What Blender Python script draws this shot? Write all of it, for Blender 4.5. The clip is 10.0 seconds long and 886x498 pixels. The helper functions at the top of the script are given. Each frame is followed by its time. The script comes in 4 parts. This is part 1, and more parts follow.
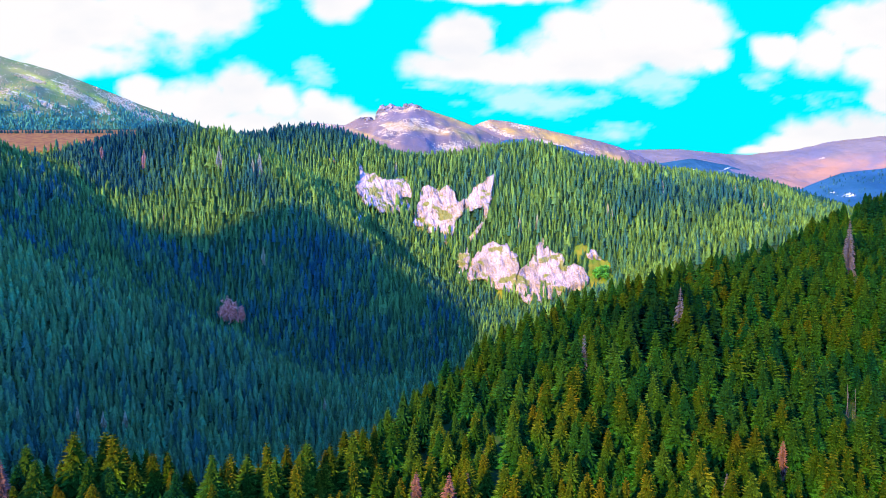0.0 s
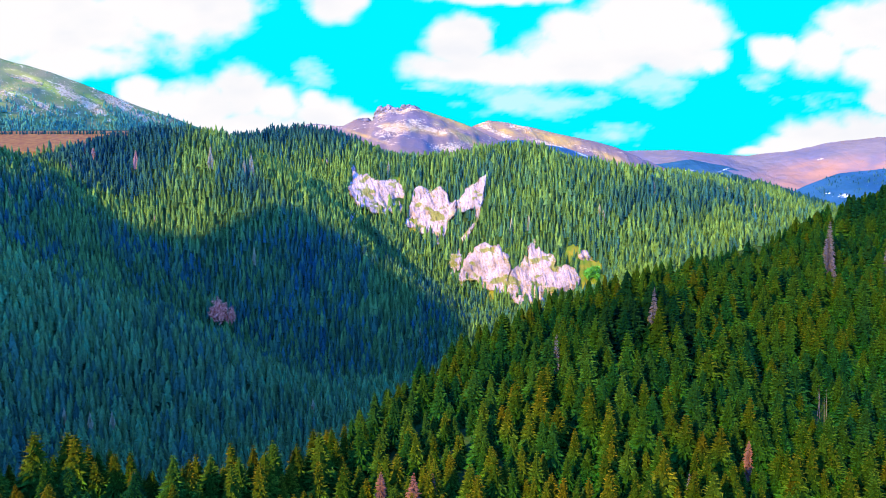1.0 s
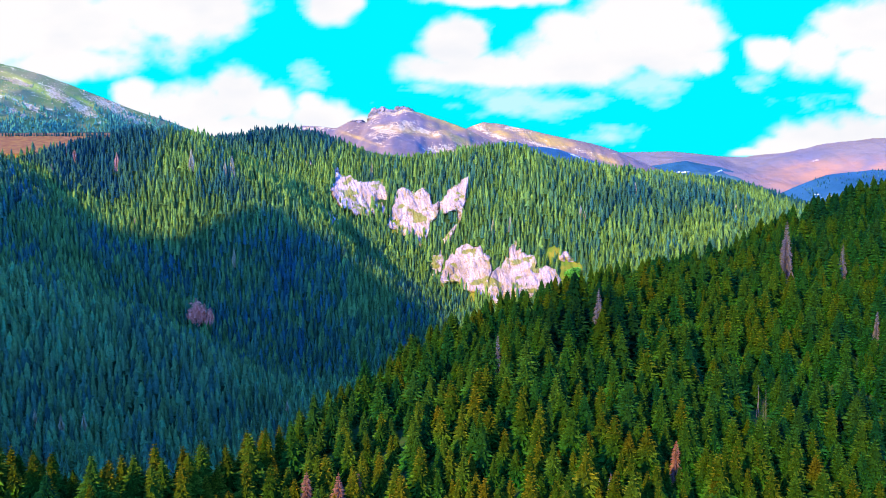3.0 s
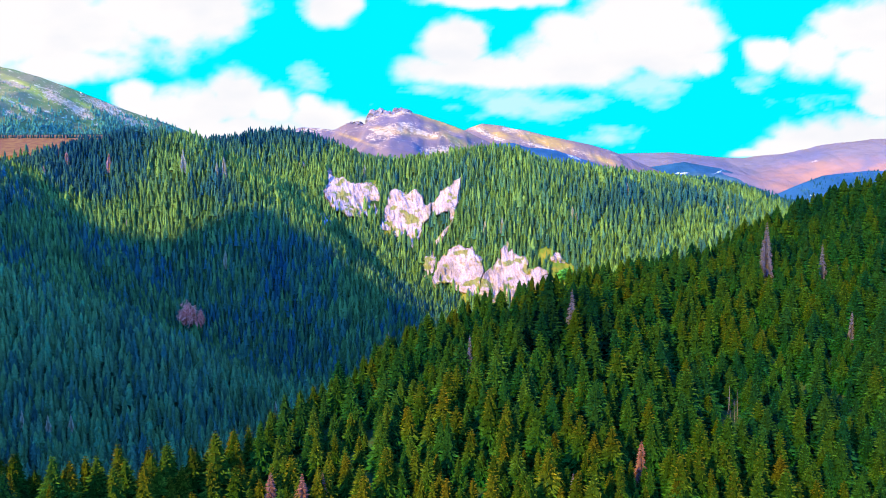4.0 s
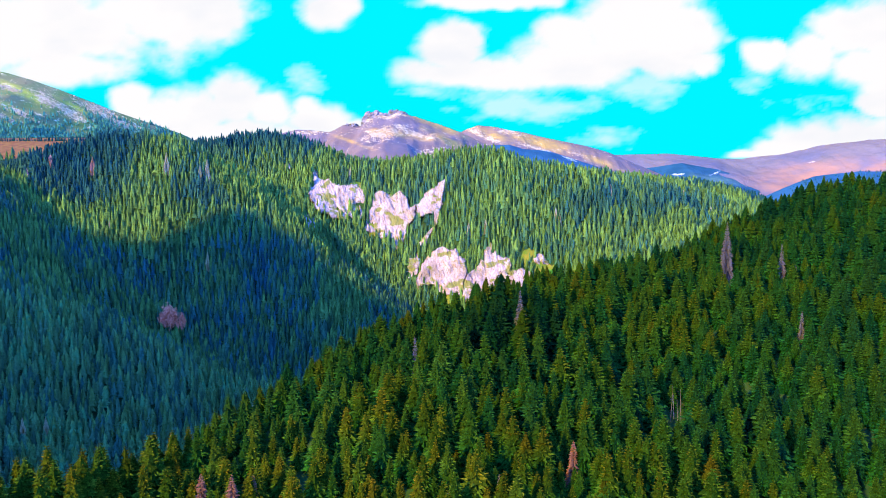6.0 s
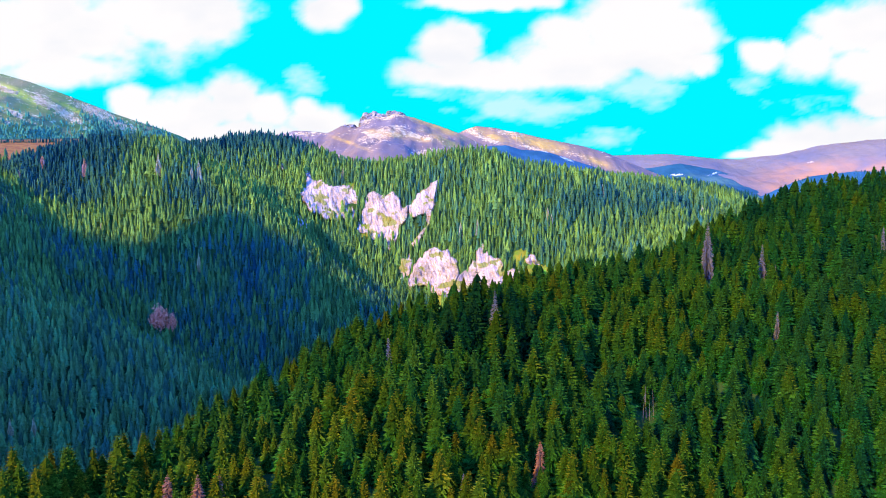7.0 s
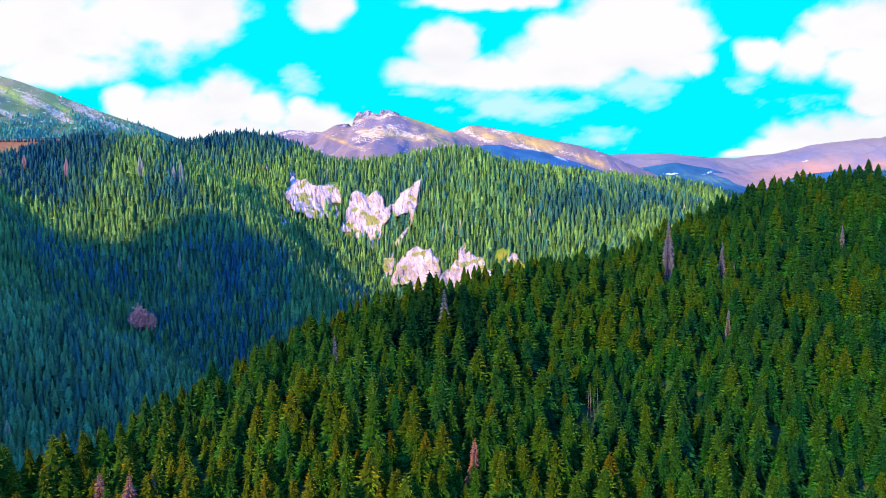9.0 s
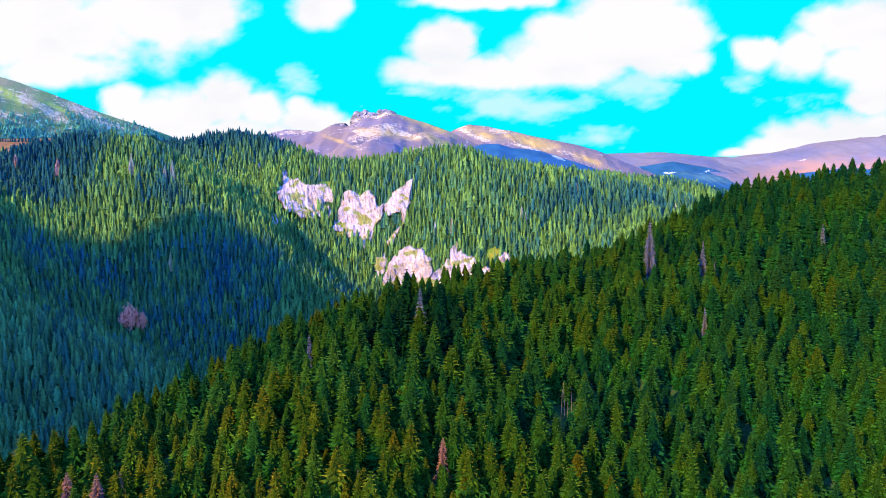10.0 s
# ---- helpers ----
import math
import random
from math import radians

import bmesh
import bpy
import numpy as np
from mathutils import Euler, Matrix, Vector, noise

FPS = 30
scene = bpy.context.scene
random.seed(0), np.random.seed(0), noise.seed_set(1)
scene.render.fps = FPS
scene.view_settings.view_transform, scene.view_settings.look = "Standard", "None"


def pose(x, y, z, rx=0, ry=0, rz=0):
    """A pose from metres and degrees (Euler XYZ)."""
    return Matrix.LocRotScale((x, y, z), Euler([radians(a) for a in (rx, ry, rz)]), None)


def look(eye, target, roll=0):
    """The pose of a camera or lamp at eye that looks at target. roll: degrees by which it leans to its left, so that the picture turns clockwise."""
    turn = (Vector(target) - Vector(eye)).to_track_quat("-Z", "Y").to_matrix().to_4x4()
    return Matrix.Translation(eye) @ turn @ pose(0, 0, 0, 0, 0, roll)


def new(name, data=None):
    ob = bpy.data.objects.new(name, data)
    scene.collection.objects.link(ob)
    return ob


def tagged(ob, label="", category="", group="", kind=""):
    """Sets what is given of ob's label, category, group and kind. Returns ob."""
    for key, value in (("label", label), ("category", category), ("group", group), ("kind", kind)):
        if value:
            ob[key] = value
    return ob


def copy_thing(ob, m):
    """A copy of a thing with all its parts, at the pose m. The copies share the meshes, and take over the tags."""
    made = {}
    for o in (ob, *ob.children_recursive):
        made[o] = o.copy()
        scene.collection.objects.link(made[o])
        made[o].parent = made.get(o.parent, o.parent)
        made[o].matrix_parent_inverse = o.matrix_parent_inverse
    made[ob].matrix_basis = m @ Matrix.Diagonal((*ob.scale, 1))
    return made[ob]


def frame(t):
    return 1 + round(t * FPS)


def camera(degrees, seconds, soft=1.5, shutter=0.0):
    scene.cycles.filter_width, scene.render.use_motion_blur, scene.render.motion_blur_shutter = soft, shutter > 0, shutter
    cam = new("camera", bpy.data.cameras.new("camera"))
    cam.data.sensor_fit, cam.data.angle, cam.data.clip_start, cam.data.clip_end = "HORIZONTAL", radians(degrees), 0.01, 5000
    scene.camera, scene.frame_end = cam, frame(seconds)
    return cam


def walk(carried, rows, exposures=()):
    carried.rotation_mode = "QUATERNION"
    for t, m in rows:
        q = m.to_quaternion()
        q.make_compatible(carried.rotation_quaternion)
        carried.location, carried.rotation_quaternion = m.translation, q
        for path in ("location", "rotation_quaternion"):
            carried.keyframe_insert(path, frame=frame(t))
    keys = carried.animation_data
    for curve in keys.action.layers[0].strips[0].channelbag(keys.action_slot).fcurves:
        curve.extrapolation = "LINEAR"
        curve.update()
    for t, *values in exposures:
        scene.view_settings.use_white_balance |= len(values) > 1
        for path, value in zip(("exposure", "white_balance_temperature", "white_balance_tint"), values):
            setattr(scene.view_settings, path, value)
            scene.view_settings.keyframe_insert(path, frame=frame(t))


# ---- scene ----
cam = camera(66.2, 10.0, soft=0.65)
METRES, EYE, TILT, LEAN, TURN = 100.0, 200.0, -5.0, 0.0, 0.0
ROWS = [
    (0.0, 0.0, 0.0, 0.0, 0.0, 0.0, -0.0),
    (0.5, 0.0497, -0.0015, -0.0006, 0.02, 0.04, -0.01),
    (1.0, 0.1007, -0.0023, -0.0017, 0.02, 0.08, 0.01),
    (1.5, 0.1523, -0.003, -0.0021, -0.0, 0.08, 0.01),
    (2.0, 0.2041, -0.0046, -0.0024, -0.04, 0.12, 0.02),
    (2.5, 0.2572, -0.0056, -0.0031, -0.06, 0.17, 0.05),
    (4.0, 0.4157, -0.008, -0.0083, 0.03, 0.35, 0.16),
    (4.5, 0.4675, -0.0093, -0.0091, 0.06, 0.4, 0.2),
    (5.0, 0.5183, -0.0107, -0.0099, 0.09, 0.41, 0.24),
    (5.5, 0.5687, -0.0117, -0.0107, 0.09, 0.45, 0.28),
    (7.0, 0.7174, -0.0152, -0.0135, 0.13, 0.57, 0.41),
    (7.5, 0.7656, -0.0155, -0.0148, 0.11, 0.57, 0.45),
    (8.0, 0.8124, -0.016, -0.0162, 0.1, 0.57, 0.5),
    (8.5, 0.8597, -0.0157, -0.0177, 0.05, 0.53, 0.49),
    (9.0, 0.9077, -0.0159, -0.0188, 0.02, 0.52, 0.49),
    (9.5, 0.9547, -0.0161, -0.0201, -0.01, 0.49, 0.54),
    (10.0, 0.9996, -0.0162, -0.0213, -0.02, 0.46, 0.56),
]
walk(cam, [(t, pose(0, 0, EYE, TILT, LEAN, TURN) @ pose(METRES * x, METRES * y, METRES * z, 90 + pitch, roll, yaw)) for t, x, y, z, yaw, pitch, roll in ROWS])

# ---- world, sun ----
SUN_AZ, SUN_EL = radians(222.0), radians(25.0)   # compass bearing of the sun (0 = ahead, clockwise), height
TO_SUN = Vector((math.sin(SUN_AZ) * math.cos(SUN_EL), math.cos(SUN_AZ) * math.cos(SUN_EL), math.sin(SUN_EL)))
world = bpy.data.worlds.new("world")
scene.world = world
world.use_nodes = True
wn, wl = world.node_tree.nodes, world.node_tree.links
sky = wn.new("ShaderNodeTexSky")
sky.sky_type, sky.sun_disc = "NISHITA", False
sky.sun_elevation, sky.sun_rotation = SUN_EL, SUN_AZ
sky.altitude, sky.air_density, sky.dust_density, sky.ozone_density = 1500, 1.0, 0.3, 6.0
deep_blue = wn.new("ShaderNodeMix")   # the clear, saturated mountain sky
deep_blue.data_type, deep_blue.blend_type = "RGBA", "MULTIPLY"
deep_blue.inputs[0].default_value = 1.0
deep_blue.inputs[7].default_value = (0.33, 0.86, 2.35, 1.0)
wl.new(sky.outputs[0], deep_blue.inputs[6])
wl.new(deep_blue.outputs[2], wn["Background"].inputs[0])
wn["Background"].inputs[1].default_value = 0.15
scene.view_settings.exposure = 3.42
sun = new("sun", bpy.data.lights.new("sun", "SUN"))
sun.data.energy, sun.data.angle, sun.data.color = 1.68, radians(0.5), (1.0, 0.80, 0.15)
sun.matrix_basis = look(TO_SUN * 2000, (0, 0, 0))

# ---- materials ----


def material(name, rough=0.85):
    m = bpy.data.materials.new(name)
    m.use_nodes = True
    b = m.node_tree.nodes["Principled BSDF"]
    b.inputs["Roughness"].default_value = rough
    b.inputs["Specular IOR Level"].default_value = 0.06
    return m, m.node_tree.nodes, m.node_tree.links, b


def mix(nodes, links, fac, a, b):
    n = nodes.new("ShaderNodeMix")
    n.data_type = "RGBA"
    for sock, v in ((n.inputs[0], fac), (n.inputs[6], a), (n.inputs[7], b)):
        if isinstance(v, (int, float)):
            sock.default_value = v
        elif isinstance(v, tuple):
            sock.default_value = (*v, 1.0)
        else:
            links.new(v, sock)
    return n.outputs[2]


def calc(nodes, links, op, a, b=0.0, c=0.0):
    n = nodes.new("ShaderNodeMath")
    n.operation = op
    for sock, v in zip(n.inputs, (a, b, c)):
        if isinstance(v, (int, float)):
            sock.default_value = v
        else:
            links.new(v, sock)
    return n.outputs[0]


def ramp(nodes, links, v, low, high):
    n = nodes.new("ShaderNodeMapRange")
    n.interpolation_type = "SMOOTHSTEP"
    n.inputs[1].default_value, n.inputs[2].default_value = low, high
    links.new(v, n.inputs[0])
    return n.outputs[0]


def noise_tex(nodes, links, scale, detail=5.0, stretch=(1, 1, 1), rough=0.55):
    c = nodes.new("ShaderNodeTexCoord")
    p = nodes.new("ShaderNodeMapping")
    p.inputs["Scale"].default_value = stretch
    n = nodes.new("ShaderNodeTexNoise")
    n.inputs["Scale"].default_value, n.inputs["Detail"].default_value, n.inputs["Roughness"].default_value = scale, detail, rough
    links.new(c.outputs["Object"], p.inputs["Vector"])
    links.new(p.outputs[0], n.inputs["Vector"])
    return n.outputs["Fac"]


def bump(nodes, links, bsdf, height, strength, distance):
    n = nodes.new("ShaderNodeBump")
    n.inputs["Strength"].default_value, n.inputs["Distance"].default_value = strength, distance
    links.new(height, n.inputs["Height"])
    links.new(n.outputs[0], bsdf.inputs["Normal"])


def foliage(name, deep, fresh, yellow, cones, cone_from=0.62, tip=0.9, even=False):
    """Spruce needles. tint: x tree's chance, y height in the tree, z twig's chance and painted inner shade."""
    m, n, l, b = material(name, 0.8)
    b.inputs["Specular IOR Level"].default_value = 0.0
    a = n.new("ShaderNodeAttribute")
    a.attribute_name = "tint"
    s = n.new("ShaderNodeSeparateXYZ")
    l.new(a.outputs["Vector"], s.inputs[0])
    info = n.new("ShaderNodeObjectInfo")
    alone = calc(n, l, "GREATER_THAN", s.outputs[0], 1.5)   # single trees carry a 2 and take the object's own chance
    r = calc(n, l, "ADD", calc(n, l, "MULTIPLY", alone, info.outputs["Random"]), calc(n, l, "MULTIPLY", calc(n, l, "SUBTRACT", 1.0, alone), s.outputs[0]))
    r2 = r if even else calc(n, l, "MULTIPLY_ADD", r, 0.7, calc(n, l, "MULTIPLY", calc(n, l, "FRACT", calc(n, l, "MULTIPLY", r, 7.31)), 0.3))
    col = mix(n, l, ramp(n, l, r, 0.0, 0.8), deep, fresh)
    # yellow tops: the light falling on the crowns is put into the colour
    top = calc(n, l, "MULTIPLY", ramp(n, l, s.outputs[1], -0.5 if even else 0.0, 0.95 if even else 0.75), ramp(n, l, r2, 0.05 if even else 0.15, 0.65 if even else 0.85))
    col = mix(n, l, calc(n, l, "MULTIPLY", top, tip), col, yellow)
    brown = calc(n, l, "MULTIPLY", ramp(n, l, s.outputs[1], cone_from, 0.8), ramp(n, l, calc(n, l, "MULTIPLY_ADD", s.outputs[2], 0.45, r2), 0.72, 1.10))
    col = mix(n, l, calc(n, l, "MULTIPLY", brown, 0.8), col, cones)
    v = n.new("ShaderNodeHueSaturation")
    l.new(col, v.inputs["Color"])
    clump = calc(n, l, "MULTIPLY_ADD", ramp(n, l, noise_tex(n, l, 0.9 if even else 2.0, 4.0, rough=0.65), 0.30, 0.70), 0.6 if even else 1.1, 0.7 if even else 0.45)   # tufts of needles, the gaps between them painted dark
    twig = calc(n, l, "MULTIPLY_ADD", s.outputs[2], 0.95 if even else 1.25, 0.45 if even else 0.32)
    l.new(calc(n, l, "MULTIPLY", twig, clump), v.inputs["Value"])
    l.new(v.outputs[0], b.inputs["Base Color"])
    return m


SPRUCE = foliage("spruce_needles", (0.0026, 0.0175, 0.0043), (0.0047, 0.034, 0.0034), (0.0205, 0.037, 0.0017), (0.040, 0.0255, 0.0013), 0.40, 1.0)
# brighter copy of the needles with more cones, its sunlight put into the colour
SPRUCE_LIT_CONES = foliage("sunlit_cone_spruce_needles", (0.0048, 0.027, 0.0045), (0.0095, 0.046, 0.004), (0.041, 0.050, 0.002), (0.064, 0.036, 0.0018), 0.34, 1.0)
# needles across the valley: haze by distance is mixed into these base colours
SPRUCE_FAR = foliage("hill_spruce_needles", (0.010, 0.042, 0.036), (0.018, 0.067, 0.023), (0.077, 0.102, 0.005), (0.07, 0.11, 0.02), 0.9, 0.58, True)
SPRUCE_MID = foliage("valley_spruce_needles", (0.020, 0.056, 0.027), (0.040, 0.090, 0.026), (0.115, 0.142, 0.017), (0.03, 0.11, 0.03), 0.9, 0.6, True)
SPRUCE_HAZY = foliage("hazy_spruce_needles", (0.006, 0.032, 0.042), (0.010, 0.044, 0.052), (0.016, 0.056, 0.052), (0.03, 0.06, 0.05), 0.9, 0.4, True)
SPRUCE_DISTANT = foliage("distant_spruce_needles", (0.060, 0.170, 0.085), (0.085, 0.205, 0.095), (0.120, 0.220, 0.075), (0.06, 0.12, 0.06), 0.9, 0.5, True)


def plain(name, a, b, scale, rough=0.9, stretch=(1, 1, 1), relief=0.0):
    m, n, l, bs = material(name, rough)
    f = noise_tex(n, l, scale, 6.0, stretch)
    l.new(mix(n, l, ramp(n, l, f, 0.32, 0.68), a, b), bs.inputs["Base Color"])
    if relief:
        bump(n, l, bs, f, 0.7, relief)
    return m


BARK = plain("bark", (0.075, 0.055, 0.042), (0.16, 0.125, 0.10), 1.5, stretch=(1, 1, 0.2))
DEAD = plain("dead_grey_wood", (0.038, 0.029, 0.027), (0.080, 0.060, 0.056), 1.2)
DEAD_FAR = plain("weathered_wood", (0.17, 0.145, 0.085), (0.28, 0.235, 0.135), 1.2)
# warmer copy of the weathered wood, coloured to offset blue shade
DEAD_SHADED = plain("shaded_dead_wood", (0.26, 0.155, 0.055), (0.40, 0.24, 0.085), 1.2)
RUST = plain("rust_red_needles", (0.070, 0.024, 0.012), (0.120, 0.048, 0.026), 0.8)
BRONZE = plain("bronze_needles", (0.74, 0.12, 0.050), (0.86, 0.20, 0.08), 0.8)
ROSE = plain("dull_rose_needles", (0.24, 0.10, 0.07), (0.36, 0.17, 0.12), 0.8)
BROADLEAF = plain("broad_leaves", (0.03, 0.13, 0.012), (0.07, 0.22, 0.02), 0.8)


def ground_material():
    m, n, l, b = material("forest_floor", 0.95)
    f = noise_tex(n, l, 0.02, 7.0)
    g = noise_tex(n, l, 0.4, 5.0)
    c = mix(n, l, ramp(n, l, f, 0.35, 0.65), (0.008, 0.022, 0.004), (0.016, 0.036, 0.005))
    c = mix(n, l, ramp(n, l, g, 0.45, 0.75), c, (0.026, 0.028, 0.007))
    l.new(c, b.inputs["Base Color"])
    bump(n, l, b, g, 0.6, 0.6)
    return m


GROUND = ground_material()


def rock_material():
    """Pale pink limestone, cracked into blocks, with grey streaks, overhung hollows and grassy ledges."""
    m, n, l, b = material("limestone", 0.9)
    f = noise_tex(n, l, 0.07, 8.0, (1, 1, 0.45), 0.65)
    cells = []
    for scale, turn in (((0.20, 0.2, 0.13), 0.35), ((0.52, 0.5, 0.34), -0.25)):
        c0 = n.new("ShaderNodeTexCoord")
        p = n.new("ShaderNodeMapping")
        p.inputs["Rotation"].default_value = (0.0, turn, 0.0)
        p.inputs["Scale"].default_value = scale
        warp = n.new("ShaderNodeVectorMath")
        warp.operation = "ADD"
        wob = n.new("ShaderNodeTexNoise")
        wob.inputs["Scale"].default_value, wob.inputs["Detail"].default_value = 2.2, 4.0
        l.new(c0.outputs["Object"], p.inputs["Vector"])
        l.new(p.outputs[0], wob.inputs["Vector"])
        l.new(p.outputs[0], warp.inputs[0])
        l.new(wob.outputs["Color"], warp.inputs[1])
        v = n.new("ShaderNodeTexVoronoi")
        v.feature = "DISTANCE_TO_EDGE"
        l.new(warp.outputs[0], v.inputs["Vector"])
        cells.append(v.outputs[0])
    g = noise_tex(n, l, 0.42, 7.0, (1.2, 1.2, 0.6), 0.68)
    h = noise_tex(n, l, 0.05, 5.0, (1, 1, 1.6))
    c = mix(n, l, ramp(n, l, f, 0.32, 0.62), (0.29, 0.195, 0.155), (0.64, 0.42, 0.335))
    for cell, wide, much in ((cells[0], 0.10, 0.75), (cells[1], 0.12, 0.55)):
        crack = calc(n, l, "SUBTRACT", 1.0, ramp(n, l, cell, 0.0, wide))
        c = mix(n, l, calc(n, l, "MULTIPLY", crack, much), c, (0.085, 0.065, 0.055))
    c = mix(n, l, calc(n, l, "MULTIPLY", ramp(n, l, g, 0.52, 0.66), 0.6), c, (0.13, 0.10, 0.095))
    c = mix(n, l, calc(n, l, "MULTIPLY", ramp(n, l, h, 0.55, 0.60), 0.85), c, (0.15, 0.145, 0.012))
    l.new(c, b.inputs["Base Color"])
    bump(n, l, b, calc(n, l, "ADD", g, calc(n, l, "MULTIPLY", cells[0], 1.5)), 0.9, 1.6)
    return m


ROCK = rock_material()


def mountain_material(name, low, high, rock, warm, scale=0.006, stretch=(1, 1, 1), grain=2.3):
    """Alpine heath with scree and warm autumn grass. tint: x scree, y warm grass, z chance."""
    m, n, l, b = material(name, 0.95)
    f = noise_tex(n, l, scale * 0.6, 6.0, stretch)
    g = noise_tex(n, l, scale * 2, 10.0, stretch, 0.68)
    t = noise_tex(n, l, scale * 9, 8.0, (1, 1, 1.5), 0.75)
    a = n.new("ShaderNodeAttribute")
    a.attribute_name = "tint"
    s = n.new("ShaderNodeSeparateXYZ")
    l.new(a.outputs["Vector"], s.inputs[0])
    c = mix(n, l, ramp(n, l, f, 0.36, 0.64), low, high)
    c = mix(n, l, calc(n, l, "MULTIPLY", ramp(n, l, t, 0.3, 0.75), 0.35), c, tuple(v * 0.45 for v in low))
    c = mix(n, l, calc(n, l, "MULTIPLY", s.outputs[1], ramp(n, l, g, 0.2, 0.6)), c, warm)
    speck = calc(n, l, "ADD", calc(n, l, "MULTIPLY", s.outputs[0], 0.45), calc(n, l, "MULTIPLY_ADD", calc(n, l, "ADD", g, t), grain, -grain))
    pale = mix(n, l, ramp(n, l, t, 0.35, 0.6), tuple(v * 0.40 for v in rock), rock)
    c = mix(n, l, ramp(n, l, speck, 0.33, 0.47), c, pale)
    l.new(c, b.inputs["Base Color"])
    bump(n, l, b, calc(n, l, "ADD", g, t), 0.8, 0.02 / scale)
    return m


M_LEFT = mountain_material("turf_and_scree", (0.085, 0.110, 0.022), (0.15, 0.115, 0.040), (0.52, 0.365, 0.16), (0.27, 0.24, 0.020), 0.020, (1, 1, 2.0), 2.6)
M_PEAK = mountain_material("heath_and_rock", (0.125, 0.074, 0.050), (0.105, 0.071, 0.066), (0.38, 0.26, 0.13), (0.28, 0.15, 0.030), 0.008, (1, 1, 1.6))
# the next two carry distance haze in their colours, violet and blue
M_RIGHT = mountain_material("haze_violet_heath", (0.115, 0.084, 0.078), (0.076, 0.068, 0.090), (0.36, 0.28, 0.26), (0.21, 0.098, 0.058), 0.0028, (1, 1, 1.6), 0.9)
M_BLUE = mountain_material("haze_blue_forest", (0.007, 0.036, 0.054), (0.014, 0.052, 0.075), (0.40, 0.38, 0.36), (0.05, 0.09, 0.07), 0.014, (1, 1, 1), 1.3)
M_BACK = mountain_material("near_heath", (0.06, 0.08, 0.03), (0.12, 0.09, 0.05), (0.35, 0.30, 0.30), (0.15, 0.12, 0.03), 0.006)
MEADOW = plain("autumn_grass", (0.090, 0.028, 0.005), (0.145, 0.066, 0.008), 0.11, relief=0.3)

GRASS = plain("ledge_grass", (0.040, 0.075, 0.006), (0.125, 0.095, 0.009), 0.09, relief=0.6)


SCREE = plain("scree_stone", (0.20, 0.125, 0.062), (0.43, 0.28, 0.135), 0.15)
CRAG = plain("summit_rock", (0.058, 0.045, 0.041), (0.16, 0.118, 0.100), 0.06, relief=2.0)

# ---- the lie of the land ----


def swell(rows, x0, dx, y0, dy):
    """A smooth rolling surface over a coarse plan of heights (metres), rows from south to north."""
    h = np.array(rows, float)

    def basis(t):
        return ((1 - t) ** 3 / 6, (3 * t ** 3 - 6 * t * t + 4) / 6, (-3 * t ** 3 + 3 * t * t + 3 * t + 1) / 6, t ** 3 / 6)

    def at(x, y):
        u, v = (np.asarray(x, float) - x0) / dx, (np.asarray(y, float) - y0) / dy
        i = np.clip(np.floor(u), 1, h.shape[1] - 3).astype(int)
        j = np.clip(np.floor(v), 1, h.shape[0] - 3).astype(int)
        bu, bv = basis(np.clip(u - i, 0, 1)), basis(np.clip(v - j, 0, 1))
        z = 0.0
        for k in range(4):
            for q in range(4):
                z = z + bu[k] * bv[q] * h[j - 1 + q, i - 1 + k]
        return z
    return at


# the hills across the valley: heights of a loose net, south to north, in four strips from west to east
HILL_WEST = [
    [209, 160, 112, 66, 26],
    [235, 187, 138, 89, 41],
    [259, 213, 166, 116, 62],
    [280, 234, 189, 143, 91],
    [300, 249, 200, 153, 108],
    [317, 263, 209, 158, 122],
    [327, 281, 227, 162, 118],
    [314, 293, 268, 215, 159],
    [275, 262, 246, 209, 133],
    [222, 224, 224, 202, 180],
    [173, 193, 223, 259, 286],
    [144, 168, 200, 245, 252],
    [141, 165, 190, 215, 214],
    [154, 176, 200, 225, 244],
    [175, 191, 209, 237, 274],
    [198, 199, 200, 198, 185],
    [216, 197, 177, 152, 123],
    [227, 190, 151, 112, 77],
]
HILL_KNOLL = [
    [-6, -28, -40, -43, -38],
    [0, -25, -36, -37, -29],
    [7, -18, -30, -28, -19],
    [28, 1, -15, -15, -5],
    [77, 48, 13, 2, 13],
    [106, 71, 23, 11, 36],
    [74, 26, 9, 18, 63],
    [92, 52, 83, 74, 58],
    [104, 121, 151, 113, 33],
    [230, 228, 184, 92, 56],
    [300, 208, 171, 77, 118],
    [231, 217, 194, 151, 219],
    [185, 189, 216, 245, 259],
    [246, 282, 282, 231, 198],
    [298, 295, 244, 194, 171],
    [160, 158, 159, 152, 148],
    [98, 90, 96, 107, 118],
    [53, 43, 49, 66, 86],
]
HILL_CLIFFS = [
    [-26, -10, 10, 32, 54],
    [-15, 3, 23, 45, 67],
    [-3, 17, 38, 59, 79],
    [13, 34, 55, 75, 94],
    [34, 56, 76, 94, 109],
    [60, 81, 98, 113, 125],
    [81, 97, 117, 131, 140],
    [64, 91, 129, 149, 152],
    [45, 73, 130, 156, 156],
    [115, 126, 148, 173, 164],
    [201, 216, 215, 205, 178],
    [267, 230, 221, 201, 184],
    [254, 215, 218, 216, 203],
    [200, 200, 206, 213, 207],
    [170, 179, 190, 198, 196],
    [151, 161, 172, 179, 178],
    [131, 143, 153, 160, 161],
    [106, 123, 135, 142, 145],
]
